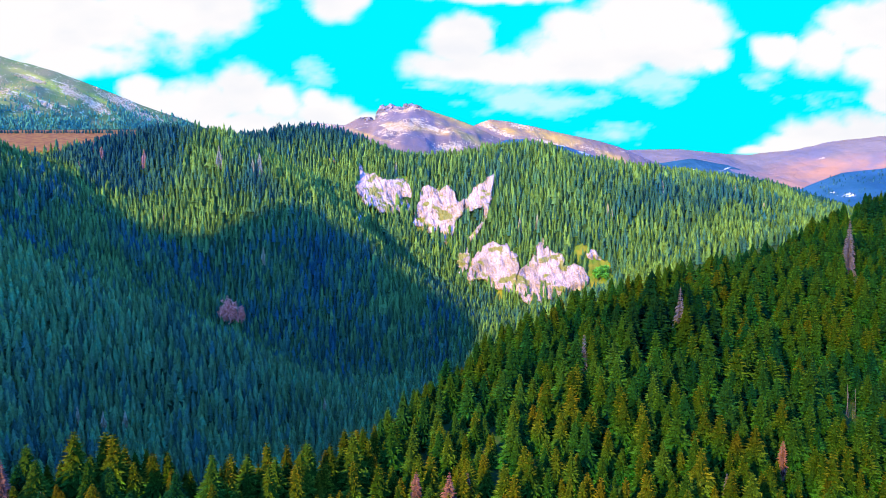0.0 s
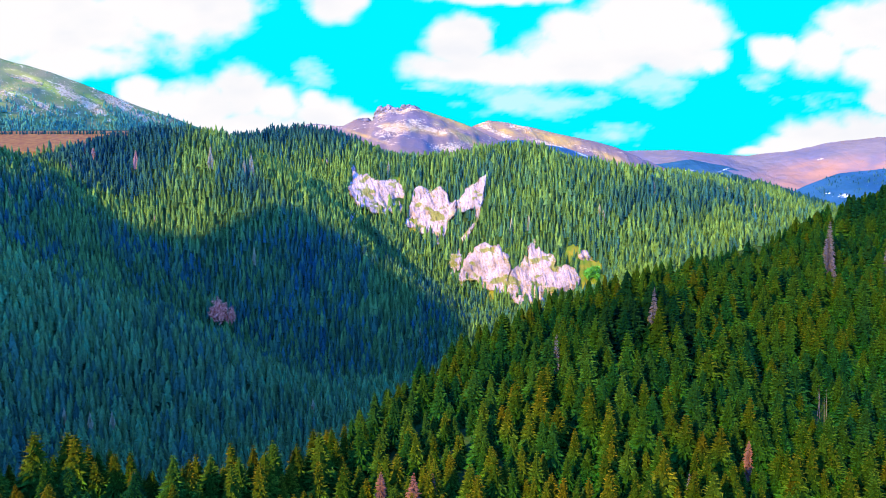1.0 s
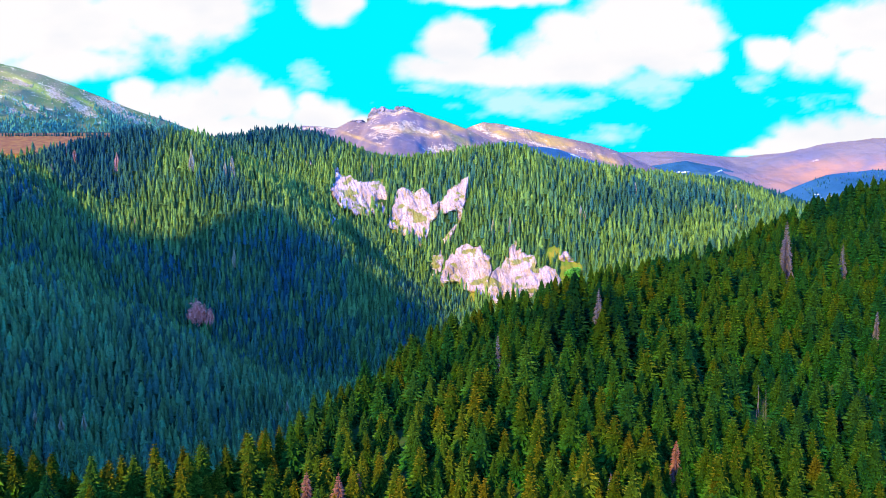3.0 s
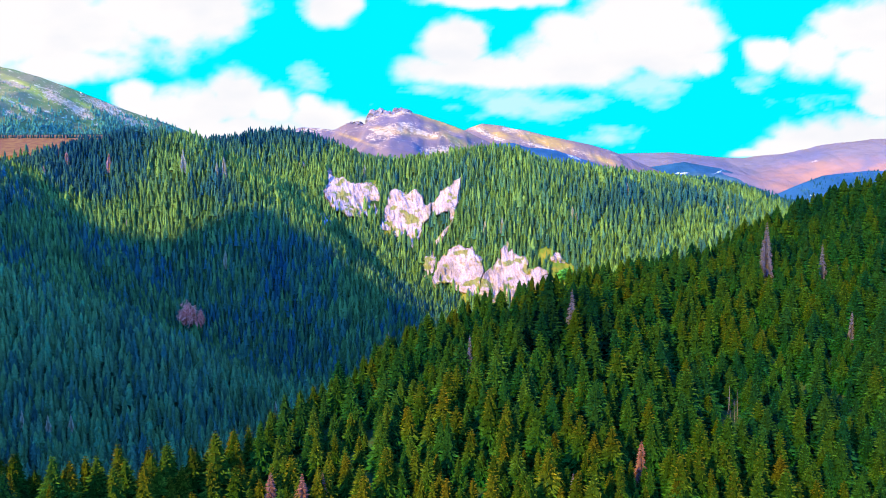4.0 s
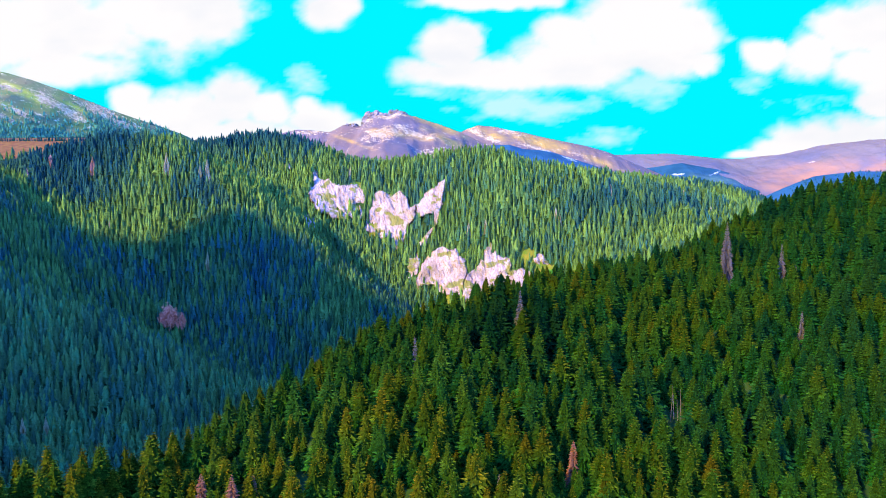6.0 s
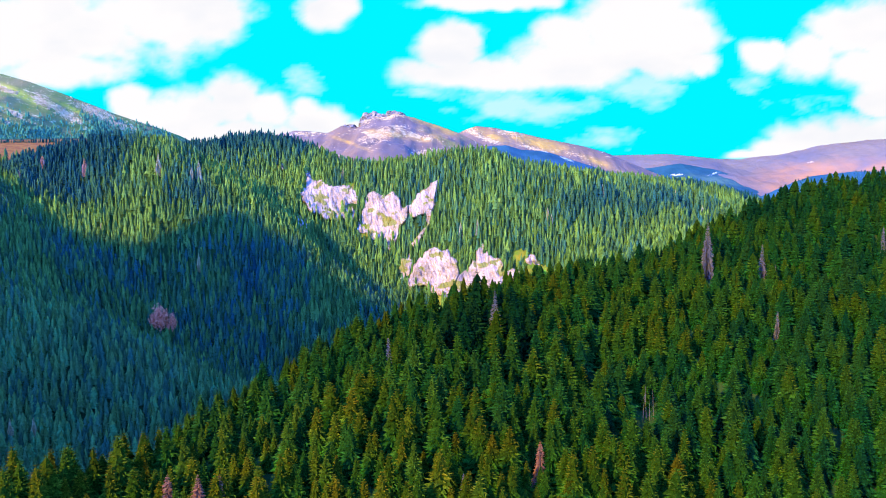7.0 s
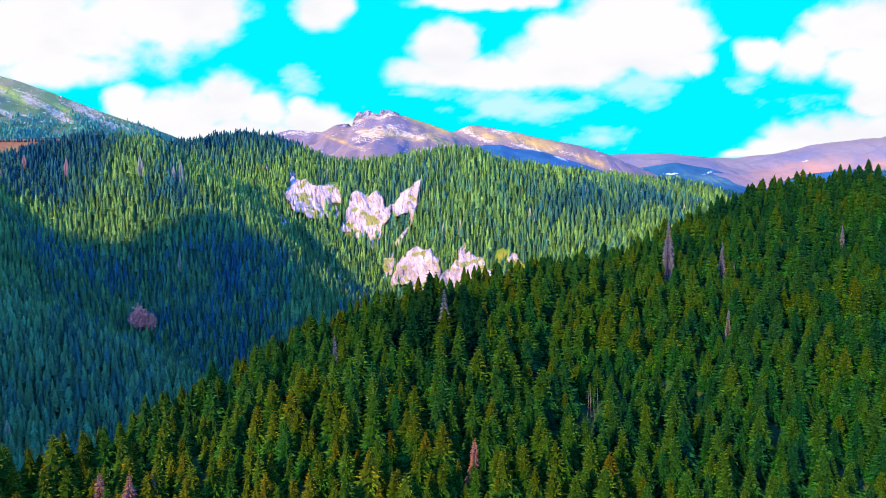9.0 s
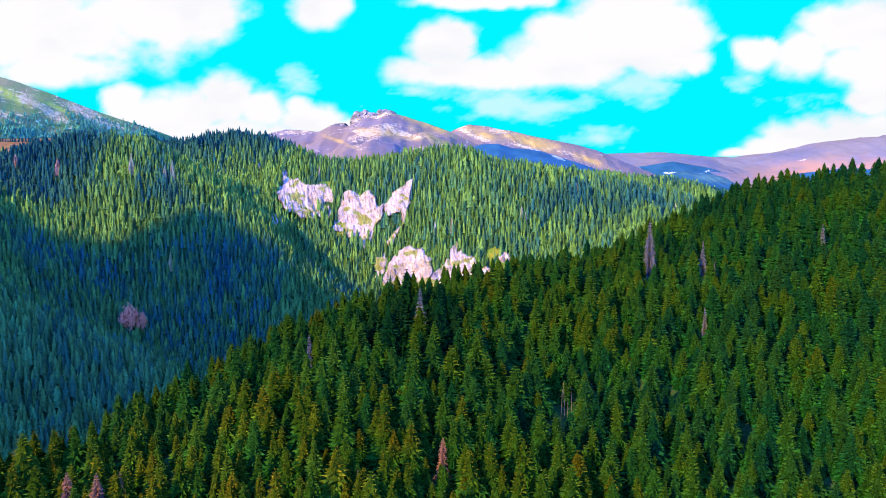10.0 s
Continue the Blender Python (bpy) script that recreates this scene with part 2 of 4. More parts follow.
HILL_EAST = [
    [78, 100, 123, 145],
    [88, 109, 129, 149],
    [99, 117, 135, 152],
    [110, 125, 140, 153],
    [122, 133, 143, 153],
    [133, 140, 145, 150],
    [143, 144, 144, 144],
    [149, 146, 141, 136],
    [151, 144, 136, 128],
    [152, 141, 130, 119],
    [156, 140, 126, 112],
    [164, 145, 126, 106],
    [182, 156, 129, 103],
    [199, 162, 130, 101],
    [185, 160, 133, 106],
    [170, 154, 133, 112],
    [156, 145, 132, 117],
    [143, 137, 129, 120],
]
far_hill = swell(np.hstack([HILL_WEST, HILL_KNOLL, HILL_CLIFFS, HILL_EAST]), -640, 75, 380, 44)
near_spur = swell([
    [142, 153, 131, 78, 70, 74, 83, 94, 101, 106],
    [78, 129, 127, 87, 122, 96, 114, 120, 123, 127],
    [28, 84, 114, 131, 135, 107, 147, 141, 144, 150],
    [-19, 31, 75, 126, 166, 154, 146, 156, 171, 176],
    [-65, -15, 37, 96, 148, 158, 171, 211, 208, 199],
    [-108, -54, 2, 57, 104, 134, 166, 215, 224, 226],
    [-151, -93, -36, 15, 61, 104, 147, 193, 229, 259],
], -210, 73, 90, 70)
CREST_X, CREST_Y = (-220, -100, -62, -42, -25, 5, 25, 55, 93, 144, 240, 310, 360, 460), (130, 166, 168, 182, 212, 258, 290, 290, 300, 355, 430, 410, 395, 395)


def fbm(x, y, seed=0, octaves=5, gain=0.5):
    """Value noise summed over octaves, about -1 to 1."""
    rng = np.random.RandomState(seed)
    table = rng.uniform(-1, 1, (64, 64))
    out, amp, tot = 0.0, 1.0, 0.0
    for o in range(octaves):
        i, j = np.floor(x).astype(int), np.floor(y).astype(int)
        u, v = x - i, y - j
        u, v = u * u * (3 - 2 * u), v * v * (3 - 2 * v)
        a = table[j % 64, i % 64] * (1 - u) + table[j % 64, (i + 1) % 64] * u
        b = table[(j + 1) % 64, i % 64] * (1 - u) + table[(j + 1) % 64, (i + 1) % 64] * u
        out, tot = out + amp * (a * (1 - v) + b * v), tot + amp
        x, y, amp = x * 2.03 + 17.1, y * 2.03 + 5.7, amp * gain
    return out / tot


def crest_y(x):
    return np.interp(x, CREST_X, CREST_Y)


def hill_z(x, y):
    z = far_hill(np.clip(x, -600, 680), np.clip(y, 400, 1080)) - 0.45 * np.maximum(0, 400 - y) * (x < 0)
    z = z - 0.12 * np.maximum(0, x - 680) + 0.15 * np.maximum(0, -600 - x)
    lawn = np.clip((-395 - x) / 50, 0, 1) * np.clip((y - 875) / 50, 0, 1)   # the meadow's shelf
    z = z * (1 - lawn) + (250 + 0.235 * (y - 920)) * lawn
    gully = np.clip(1 - np.abs(fbm(x / 60 + 0.15 * y / 75, y / 170, 91, 3, 0.5)) * 2.4, 0, 1) ** 3
    z = z - 7 * gully * np.clip((y - 640) / 60, 0, 1) * np.clip((960 - y) / 80, 0, 1)
    return np.where(y > 1106, z - 0.12 * (y - 1106), z)


def spur_z(x, y):
    past = np.maximum(0, y - crest_y(x) - 4)
    z = near_spur(np.clip(x, -210, 400), np.clip(y, 90, 480)) - 1.0 * past ** 2 / (past + 14) - 4 - 9 * np.exp(-((x - 345) ** 2 + (y - 400) ** 2) / 90 ** 2) - 4.5 * np.exp(-((x + 14) ** 2 + (y - 198) ** 2) / 38 ** 2) + 3.5 * np.exp(-((x + 85) ** 2 + (y - 164) ** 2) / 34 ** 2)
    return z - 0.5 * np.maximum(0, 130 - y) - 0.3 * np.maximum(0, x - 400)


def land(x, y):
    x, y = np.asarray(x, float), np.asarray(y, float)
    a, b = hill_z(x, y), spur_z(x, y)
    near = y < 620
    b = np.where(near, b, -500.0)
    z = np.logaddexp(a / 4, b / 4) * 4
    far = np.clip((np.hypot(x, y) - 1420) / 500, 0, 1)
    behind = np.clip((60 - y) / 120, 0, 1)
    z = z * (1 - behind) + 60 * behind
    return z * (1 - far) + 120 * far


def mesh_of(name, verts, faces, mat, parent=None, smooth=False, tint=None):
    me = bpy.data.meshes.new(name)
    verts, faces = np.asarray(verts, np.float32), np.asarray(faces, np.int32)
    k = faces.shape[1]
    me.vertices.add(len(verts))
    me.vertices.foreach_set("co", verts.ravel())
    me.loops.add(faces.size)
    me.loops.foreach_set("vertex_index", faces.ravel())
    me.polygons.add(len(faces))
    me.polygons.foreach_set("loop_start", np.arange(0, faces.size, k, dtype=np.int32))
    me.polygons.foreach_set("loop_total", np.full(len(faces), k, np.int32))
    me.polygons.foreach_set("use_smooth", np.full(len(faces), smooth))
    if tint is not None:
        a = me.attributes.new("tint", "FLOAT_VECTOR", "POINT")
        a.data.foreach_set("vector", np.asarray(tint, np.float32).ravel())
    me.update(calc_edges=True)
    me.validate()
    me.materials.append(mat)
    ob = new(name, me)
    if parent:
        ob.parent = parent
    return ob


def grid_faces(nu, nv):
    i = np.arange(nu * nv).reshape(nv, nu)
    return np.stack([i[:-1, :-1], i[:-1, 1:], i[1:, 1:], i[1:, :-1]], -1).reshape(-1, 4)


# ground: one sheet, finer ahead, out to the horizon
az = np.concatenate([np.arange(-180, -45, 5.0), np.arange(-45, 60, 0.35), np.arange(60, 181, 5.0)])
rad = np.concatenate([[0.01], np.arange(20, 420, 6.0), np.arange(420, 1150, 9.0), np.geomspace(1150, 4700, 30)])
AZ, RAD = np.meshgrid(np.radians(az), rad)
gx, gy = 50 + RAD * np.sin(AZ), RAD * np.cos(AZ)
gz = land(gx, gy) + 1.2 * fbm(gx / 18, gy / 18, 3)
ground = mesh_of("ground", np.stack([gx, gy, gz], -1).reshape(-1, 3), grid_faces(len(az), len(rad)), GROUND, smooth=True)
tagged(ground, "hilly forest floor with moss, grass and needles", "ground", kind="structure")


SURFACE = {}


def mountain(name, label, crest, front, back, drop, mat, seed, rough=30.0, n=170, front_dir=(0, -1), grain=1.0, scree=(), warm=(), back_slope=0.6):
    """A mountain swept along a crest: its near side runs down over `front` metres by `drop`, the far side over `back`."""
    crest = np.array(crest, float)
    s = np.concatenate([[0], np.cumsum(np.hypot(*np.diff(crest[:, :2], axis=0).T))])
    t = np.linspace(0, s[-1], n)
    cx, cy, cz = (np.interp(t, s, crest[:, k]) for k in range(3))
    cz = cz + rough * 0.10 * fbm(t / 60 * grain, t * 0, seed + 5, 5)
    d = np.concatenate([np.linspace(-back, 0, 14)[:-1], np.linspace(0, 1, 90) ** 1.15 * front])
    T, D = np.meshgrid(t, d)
    f = np.clip(D / front, 0, 1)
    X = cx[None] + front_dir[0] * D
    Y = cy[None] + front_dir[1] * D
    fall = np.where(D < 0, -D * back_slope, drop * f ** 1.05)
    wave = rough * fbm(T / 220 * grain, D / 320 * grain + T / 900, seed, 6) * np.clip(np.abs(D) / 120, 0, 1)
    gully = rough * 0.5 * np.abs(fbm(T / 90 * grain, D / 500 * grain, seed + 1, 5)) * np.clip(D / 150, 0, 1)
    Z = cz[None] - fall + wave - gully
    # patches are laid out by bearing and height above the level, in thousandths of the distance
    bear, high = (X - 52) / np.abs(Y) * 1000, (Z - 199) / np.abs(Y) * 1000
    wob = fbm(bear / 14, high / 7, seed + 9, 5, 0.6)

    def patch(spots):
        out = np.zeros(X.shape)
        for u, v, ru, rv, skew in spots:
            out = np.maximum(out, np.clip(1.25 - np.hypot((bear - u) / ru, (high - v - skew * (bear - u)) / rv) + 0.55 * wob, 0, 1))
        return out
    SURFACE[name + " scree"] = patch(scree)
    tint = np.stack([SURFACE[name + " scree"], patch(warm), wob * 0.5 + 0.5], -1).reshape(-1, 3)
    ob = mesh_of(name, np.stack([X, Y, Z], -1).reshape(-1, 3), grid_faces(n, len(d)), mat, smooth=True, tint=tint)
    SURFACE[name] = np.stack([X, Y, Z], -1)
    return tagged(ob, label, "mountain", kind="structure")


mountain("mountain_west", "bare rocky mountain slope with turf and pale scree", [(-1500, 1500, 660), (-1250, 1600, 580), (-1150, 1650, 548), (-1032, 1690, 510), (-962, 1710, 491), (-896, 1740, 468), (-831, 1780, 438), (-767, 1830, 412), (-713, 1880, 393), (-679, 1950, 376), (-600, 2080, 325), (-400, 2200, 280)], 610, 300, 268, M_LEFT, 11, 26, front_dir=(0.1, -0.99), scree=[(-572, 142, 23, 7, -0.50), (-547, 129, 37, 9, -0.55), (-489, 123, 41, 10, -0.45), (-464, 108, 33, 8, -0.35), (-614, 126, 37, 5, -0.50), (-635, 119, 24, 5, -0.45), (-630, 161, 24, 4, -0.30), (-701, 161, 49, 9, -0.50), (-751, 186, 49, 9, -0.50)], warm=[(-601, 152, 58, 7, -0.40), (-527, 130, 29, 4, -0.50), (-635, 136, 33, 6, -0.40), (-734, 169, 74, 16, -0.50)])
mountain("mountain_peak", "heath-brown mountain with a craggy summit and pale scree", [(-1000, 2650, 330), (-700, 2740, 425), (-573, 2760, 454), (-531, 2780, 467), (-464, 2790, 464), (-397, 2800, 462), (-342, 2820, 488), (-274, 2830, 488), (-245, 2838, 520), (-205, 2842, 530), (-165, 2846, 526), (-128, 2850, 542), (-53, 2860, 527), (40, 2880, 499), (136, 2900, 465), (233, 2930, 420), (400, 3000, 360)], 1100, 300, 330, M_PEAK, 23, 40, scree=[(-86, 89, 29, 11, 0.35), (-65, 98, 21, 7, 0.00), (-32, 88, 33, 5, -0.15), (-7, 63, 28, 10, 0.10), (-198, 93, 31, 4, 0.00), (-78, 117, 28, 5, 0.10), (-107, 109, 8, 8, 0.00)], warm=[(-132, 80, 26, 3, -0.35), (-11, 107, 58, 9, -0.40), (-53, 88, 58, 5, -0.15), (13, 78, 41, 7, -0.50)])
mountain("mountain_ridge", "long pale ridge behind the craggy summit", [(-150, 3350, 400), (20, 3400, 440), (94, 3400, 477), (164, 3400, 522), (234, 3400, 546), (332, 3400, 533), (430, 3400, 513), (542, 3400, 487), (654, 3400, 465), (766, 3400, 442), (878, 3420, 412), (991, 3450, 370), (1200, 3500, 290)], 900, 250, 320, M_PEAK, 31, 34, scree=[(48, 93, 18, 5, -0.30), (71, 82, 21, 4, -0.35), (100, 93, 21, 6, -0.15), (129, 71, 24, 3, -0.30), (196, 60, 21, 4, -0.30)], warm=[(146, 76, 66, 9, -0.25), (229, 49, 33, 6, -0.40), (79, 86, 33, 8, -0.30)])
mountain("mountain_east", "smooth heath mountain, tinted violet for haze, under a cloud", [(784, 4450, 402), (1182, 4450, 456), (1508, 4450, 463), (1836, 4450, 431), (1981, 4430, 423), (2234, 4400, 470), (2485, 4330, 540), (2838, 4200, 574), (3314, 4000, 576), (3700, 3900, 565)], 1300, 150, 330, M_RIGHT, 43, 30, scree=[(545, 47, 19, 2, 0.20), (640, 30, 13, 4, 0.00)], warm=[(528, 24, 108, 21, 0.15), (640, 36, 49, 11, 0.20), (499, 7, 41, 13, -0.20), (262, 44, 33, 8, -0.30)])
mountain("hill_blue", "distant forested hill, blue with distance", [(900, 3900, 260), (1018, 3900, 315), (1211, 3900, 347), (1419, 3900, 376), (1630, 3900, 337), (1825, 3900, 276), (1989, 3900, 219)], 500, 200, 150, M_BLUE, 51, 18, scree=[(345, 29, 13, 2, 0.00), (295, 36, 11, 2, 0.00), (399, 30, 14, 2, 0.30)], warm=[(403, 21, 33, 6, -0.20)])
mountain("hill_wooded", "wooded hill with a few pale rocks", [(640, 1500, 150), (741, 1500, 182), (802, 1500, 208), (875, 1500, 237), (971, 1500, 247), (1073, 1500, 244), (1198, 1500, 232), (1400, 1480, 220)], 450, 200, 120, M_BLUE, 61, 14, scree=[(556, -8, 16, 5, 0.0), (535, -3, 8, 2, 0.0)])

# added blue hill, standing in for the ridge's shaded lower slope
mountain("hill_shaded", "wooded slope below the long ridge, painted blue for its shade", [(20, 2750, 310), (141, 2750, 357), (255, 2750, 399), (323, 2750, 402), (379, 2750, 384), (481, 2750, 376), (572, 2750, 346), (686, 2750, 309), (777, 2750, 276), (869, 2750, 237), (980, 2750, 200)], 420, 150, 130, M_BLUE, 53, 10, scree=[(150, 66, 14, 3, -0.2), (190, 52, 16, 3, -0.3), (245, 40, 14, 2, -0.3)])

mountain("hill_low", "low spruce-covered rise beyond the hillside", [(330, 1250, 150), (390, 1250, 190), (429, 1250, 211), (471, 1250, 223), (511, 1250, 223), (553, 1250, 216), (595, 1250, 201), (636, 1250, 188), (680, 1250, 175), (760, 1250, 140)], 200, 150, 70, GROUND, 67, 6)

# unseen ridge added behind the camera, to cast shade over the valley
# its crest, as offset across the sunbeams and the height at which its shadow's edge passes the origin's line
SHADE = [(-1200, 392), (-1092, 396), (-1034, 386), (-930, 355), (-863, 345), (-829, 336), (-804, 332), (-767, 322), (-737, 316), (-712, 322), (-681, 328), (-664, 340), (-657, 370), (-638, 394), (-613, 398), (-600, 390), (-559, 376), (-510, 348), (-473, 336), (-440, 326), (-400, 300), (-350, 200), (-270, 60), (159, 40)]


def cast_back(p, y):
    s, c = math.sin(SUN_AZ - math.pi), math.cos(SUN_AZ - math.pi)
    along = (y + s * p[0]) / c
    return (c * p[0] + s * along, y, p[1] - math.tan(SUN_EL) * along)


back_crest = [cast_back(p, -400) for p in SHADE]
first, last = back_crest[0], back_crest[-1]
back_crest = [(first[0] - 1500, -400, first[2] - 200)] + back_crest + [(last[0] + 900, -400, last[2] - 150)]
mountain("shade_ridge", "unseen ridge added behind the camera to shade the valley", back_crest, 700, 350, 900, M_BACK, 71, 6, n=420, front_dir=(0, 1), back_slope=2.2)

# ---- sky with clouds, far behind everything ----
F_PX = 784 / math.tan(radians(33.1))
CLOUDS = [   # puffs: middle and half sizes, grouped by cloud
    [(100, 45, 260, 92), (300, 28, 140, 62), (392, 14, 58, 42), (120, 115, 140, 38), (-80, 60, 160, 120)],
    [(415, 168, 58, 50), (362, 190, 62, 42), (300, 212, 120, 52), (480, 190, 60, 42), (545, 184, 32, 26), (560, 208, 70, 38), (235, 172, 46, 30), (620, 228, 60, 26), (400, 250, 260, 50)],
    [(583, 18, 52, 38), (610, 6, 40, 30)],
    [(850, 2, 140, 16), (960, -4, 60, 20)],
    [(850, 130, 165, 36), (800, 84, 62, 52), (835, 60, 34, 26), (1020, 110, 130, 52), (1120, 40, 110, 80), (1170, 80, 90, 62), (1215, 60, 56, 72), (1010, 62, 60, 40), (1245, 108, 34, 26), (1150, 0, 110, 50)],
    [(1352, 100, 40, 30), (1375, 92, 26, 24), (1440, 100, 60, 42), (1500, 62, 56, 54), (1565, 55, 70, 70), (1530, 118, 60, 44), (1590, 150, 70, 60), (1562, 185, 40, 26)],
    [(1440, 252, 82, 40), (1380, 268, 66, 24), (1530, 250, 100, 42), (1330, 276, 50, 10), (1620, 260, 120, 60)],
]
WISPS = [[(890, 185, 130, 28), (1085, 248, 50, 20), (1440, 190, 80, 20), (1350, 140, 40, 30), (545, 145, 50, 22), (1140, 152, 60, 26), (1288, 72, 20, 12), (760, 165, 90, 20)]]


def sky_backdrop():
    a, e = np.meshgrid(np.radians(np.linspace(-46, 52, 440)), np.linspace(-0.05, 0.42, 180))
    x, y, z = 50 + 4850 * np.sin(a), 4850 * np.cos(a), 200 + 4850 * e
    # where each part stands as seen from the middle of the way, level by level
    u, w = np.tan(a), e / np.cos(a)
    tilt = radians(-4.6)
    depth = math.cos(tilt) + w * math.sin(tilt)
    px = 784 + F_PX * u / depth
    py = 441 - F_PX * (w * math.cos(tilt) - math.sin(tilt)) / depth

    wx, wy = px + 16 * fbm(px / 60, py / 50, 21, 5), py + 11 * fbm(px / 60 + 7, py / 50, 22, 5)

    def field(groups):
        out = np.full(px.shape, -9.0)
        for c in groups:
            for cx, cy, rx, ry in c:
                out = np.maximum(out, 1 - np.hypot((wx - cx) / rx, (wy - cy) / ry))
        return out
    puff = fbm(px / 80, py / 60, 5, 7, 0.58)
    full = np.clip((field(CLOUDS) + 0.52 * puff + 0.20) / 0.58, 0, 1)
    thin = 0.55 * np.clip((field(WISPS) + 1.5 * fbm(px / 90, py / 38, 25, 6, 0.6) - 0.05) / 0.9, 0, 1)
    cover = np.maximum(full * full * (3 - 2 * full), thin)
    grey = np.clip(fbm(px / 130 + 9, py / 60, 8, 5) * 1.6 - 0.05, 0, 1)
    low = np.clip((py - 60) / 200, 0, 1)
    ob = mesh_of("backdrop", np.stack([x, y, z], -1).reshape(-1, 3), grid_faces(440, 180), SKY, smooth=True, tint=np.stack([cover, grey, low], -1).reshape(-1, 3))
    return tagged(ob, "bright cyan sky with white cumulus clouds", "sky", kind="structure")


def sky_material():
    m = bpy.data.materials.new("sky_and_clouds")
    m.use_nodes = True
    n, l = m.node_tree.nodes, m.node_tree.links
    n.remove(n["Principled BSDF"])
    a = n.new("ShaderNodeAttribute")
    a.attribute_name = "tint"
    s = n.new("ShaderNodeSeparateXYZ")
    l.new(a.outputs["Vector"], s.inputs[0])
    blue = mix(n, l, s.outputs[2], (0.0, 0.90, 1.0), (0.0, 0.90, 1.0))
    white = mix(n, l, s.outputs[1], (1.0, 0.975, 0.985), (0.90, 0.91, 0.96))
    e = n.new("ShaderNodeEmission")
    l.new(mix(n, l, s.outputs[0], blue, white), e.inputs[0])
    e.inputs[1].default_value = 0.0948
    l.new(e.outputs[0], n["Material Output"].inputs[0])
    return m


SKY = sky_material()
sky_backdrop()

# ---- cliffs ----
CLIFFS = [  # middle of the face, lean back in degrees, seed, label, outline of the face in metres
    ((-74, 882, 195), 1, "pale limestone cliff with a ragged foot among spruces",
     [(-39, 8), (-34, 34), (-27, 26), (-13, 26), (-8, 20), (10, 17), (31, 18), (34, -3), (32, -20), (20, -28), (13, -20), (5, -31), (-3, -23), (-8, -27), (-13, -20), (-20, -17), (-28, -10), (-37, 0)]),
    ((-6, 850, 171), 2, "tall pale limestone buttress with ochre ledges",
     [(-19, 31), (-11, 34), (-4, 29), (2, 25), (11, 34), (18, 26), (25, 14), (32, 16), (31, 2), (22, -9), (19, -24), (13, -38), (9, -40), (4, -28), (-11, -26), (-20, -19), (-34, -13), (-27, 0)]),
    ((47, 863, 195), 3, "narrow limestone cliff with a thin rib running down from it",
     [(-19, -9), (-7, 7), (5, 18), (17, 24), (14, 9), (12, -7), (9, -19), (7, -31), (-2, -47), (-12, -62), (-17, -58), (2, -33), (5, -14), (-7, -19), (-17, -21)]),
    ((60, 803, 108), 4, "jagged grey-pink limestone crag",
     [(-31, -11), (-27, 1), (-21, 13), (-14, 23), (2, 29), (9, 24), (16, 27), (20, 19), (27, 14), (28, 0), (24, -13), (24, -24), (18, -30), (9, -27), (-4, -22), (-12, -16), (-24, -13), (-28, -21)]),
    ((25, 814, 112), 5, "small limestone tooth beside the jagged crag",
     [(-9, 1), (-4, 12), (4, 17), (8, 7), (4, -7), (-4, -15), (-9, -11)]),
    ((116, 774, 109), 6, "broad pale limestone crag with a pointed top",
     [(-30, -9), (-24, 2), (-13, 11), (-6, 28), (-1, 34), (0, 24), (4, 27), (11, 19), (19, 16), (24, 11), (21, 4), (32, 5), (44, 3), (49, -8), (48, -20), (31, -33), (14, -40), (2, -46), (-9, -45), (-25, -38), (-34, -25)]),
    ((168, 758, 125), 7, "low weathered rock at the edge of a grassy ledge", [(-9, 0), (-5, 6), (3, 7), (8, 2), (12, -3), (3, -8), (-7, -7)]),
    ((-108, 888, 226), 8, "small pale rock between spruces", [(-3, 6), (2, 7), (4, 0), (2, -7), (-3, -4)]),
    ((-145, 898, 237), 10, "small grey rock near the hilltop", [(-3, 4), (2, 6), (4, -1), (1, -6), (-4, -4)]),
]


def inside(outline, x, z):
    """Signed distance to an outline, positive within."""
    q = np.array(outline, float)
    best, odd = np.full(x.shape, 1e9), np.zeros(x.shape, bool)
    for (ax, az_), (bx, bz) in zip(q, np.roll(q, -1, 0)):
        ex, ez = bx - ax, bz - az_
        t = np.clip(((x - ax) * ex + (z - az_) * ez) / (ex * ex + ez * ez), 0, 1)
        best = np.minimum(best, np.hypot(x - ax - t * ex, z - az_ - t * ez))
        odd ^= ((az_ > z) != (bz > z)) & (x < ex * (z - az_) / (ez if abs(ez) > 1e-9 else 1e-9) + ax)
    return np.where(odd, best, -best)


def hillside_y(x, z):
    """How far off the hillside reaches the height z."""
    ys = np.arange(690, 990, 1.0)
    return ys[np.argmax(land(np.full(len(ys), float(x)), ys) >= z)]


def hillside_sheet(x0, x1, z0, z1, n=15):
    """The lie of the hillside, smoothed: depth as a function of x and z."""
    xs, zs = np.linspace(x0, x1, n), np.linspace(z0, z1, n)
    y = np.array([[hillside_y(a, b) for a in xs] for b in zs], float)
    y[y < 691] = y[y > 691].mean()
    for _ in range(2):
        q = np.pad(y, 1, mode="edge")
        near = [q[i:i + n, j:j + n] for i in range(3) for j in range(3)]
        y = 0.5 * np.min(near, 0) + 0.5 * np.mean(near, 0)

    def at(x, z):
        u, v = np.clip((x - x0) / (x1 - x0), 0, 0.9999) * (n - 1), np.clip((z - z0) / (z1 - z0), 0, 0.9999) * (n - 1)
        i, j = u.astype(int), v.astype(int)
        u, v = u - i, v - j
        return (y[j, i] * (1 - u) + y[j, i + 1] * u) * (1 - v) + (y[j + 1, i] * (1 - u) + y[j + 1, i + 1] * u) * v
    return at


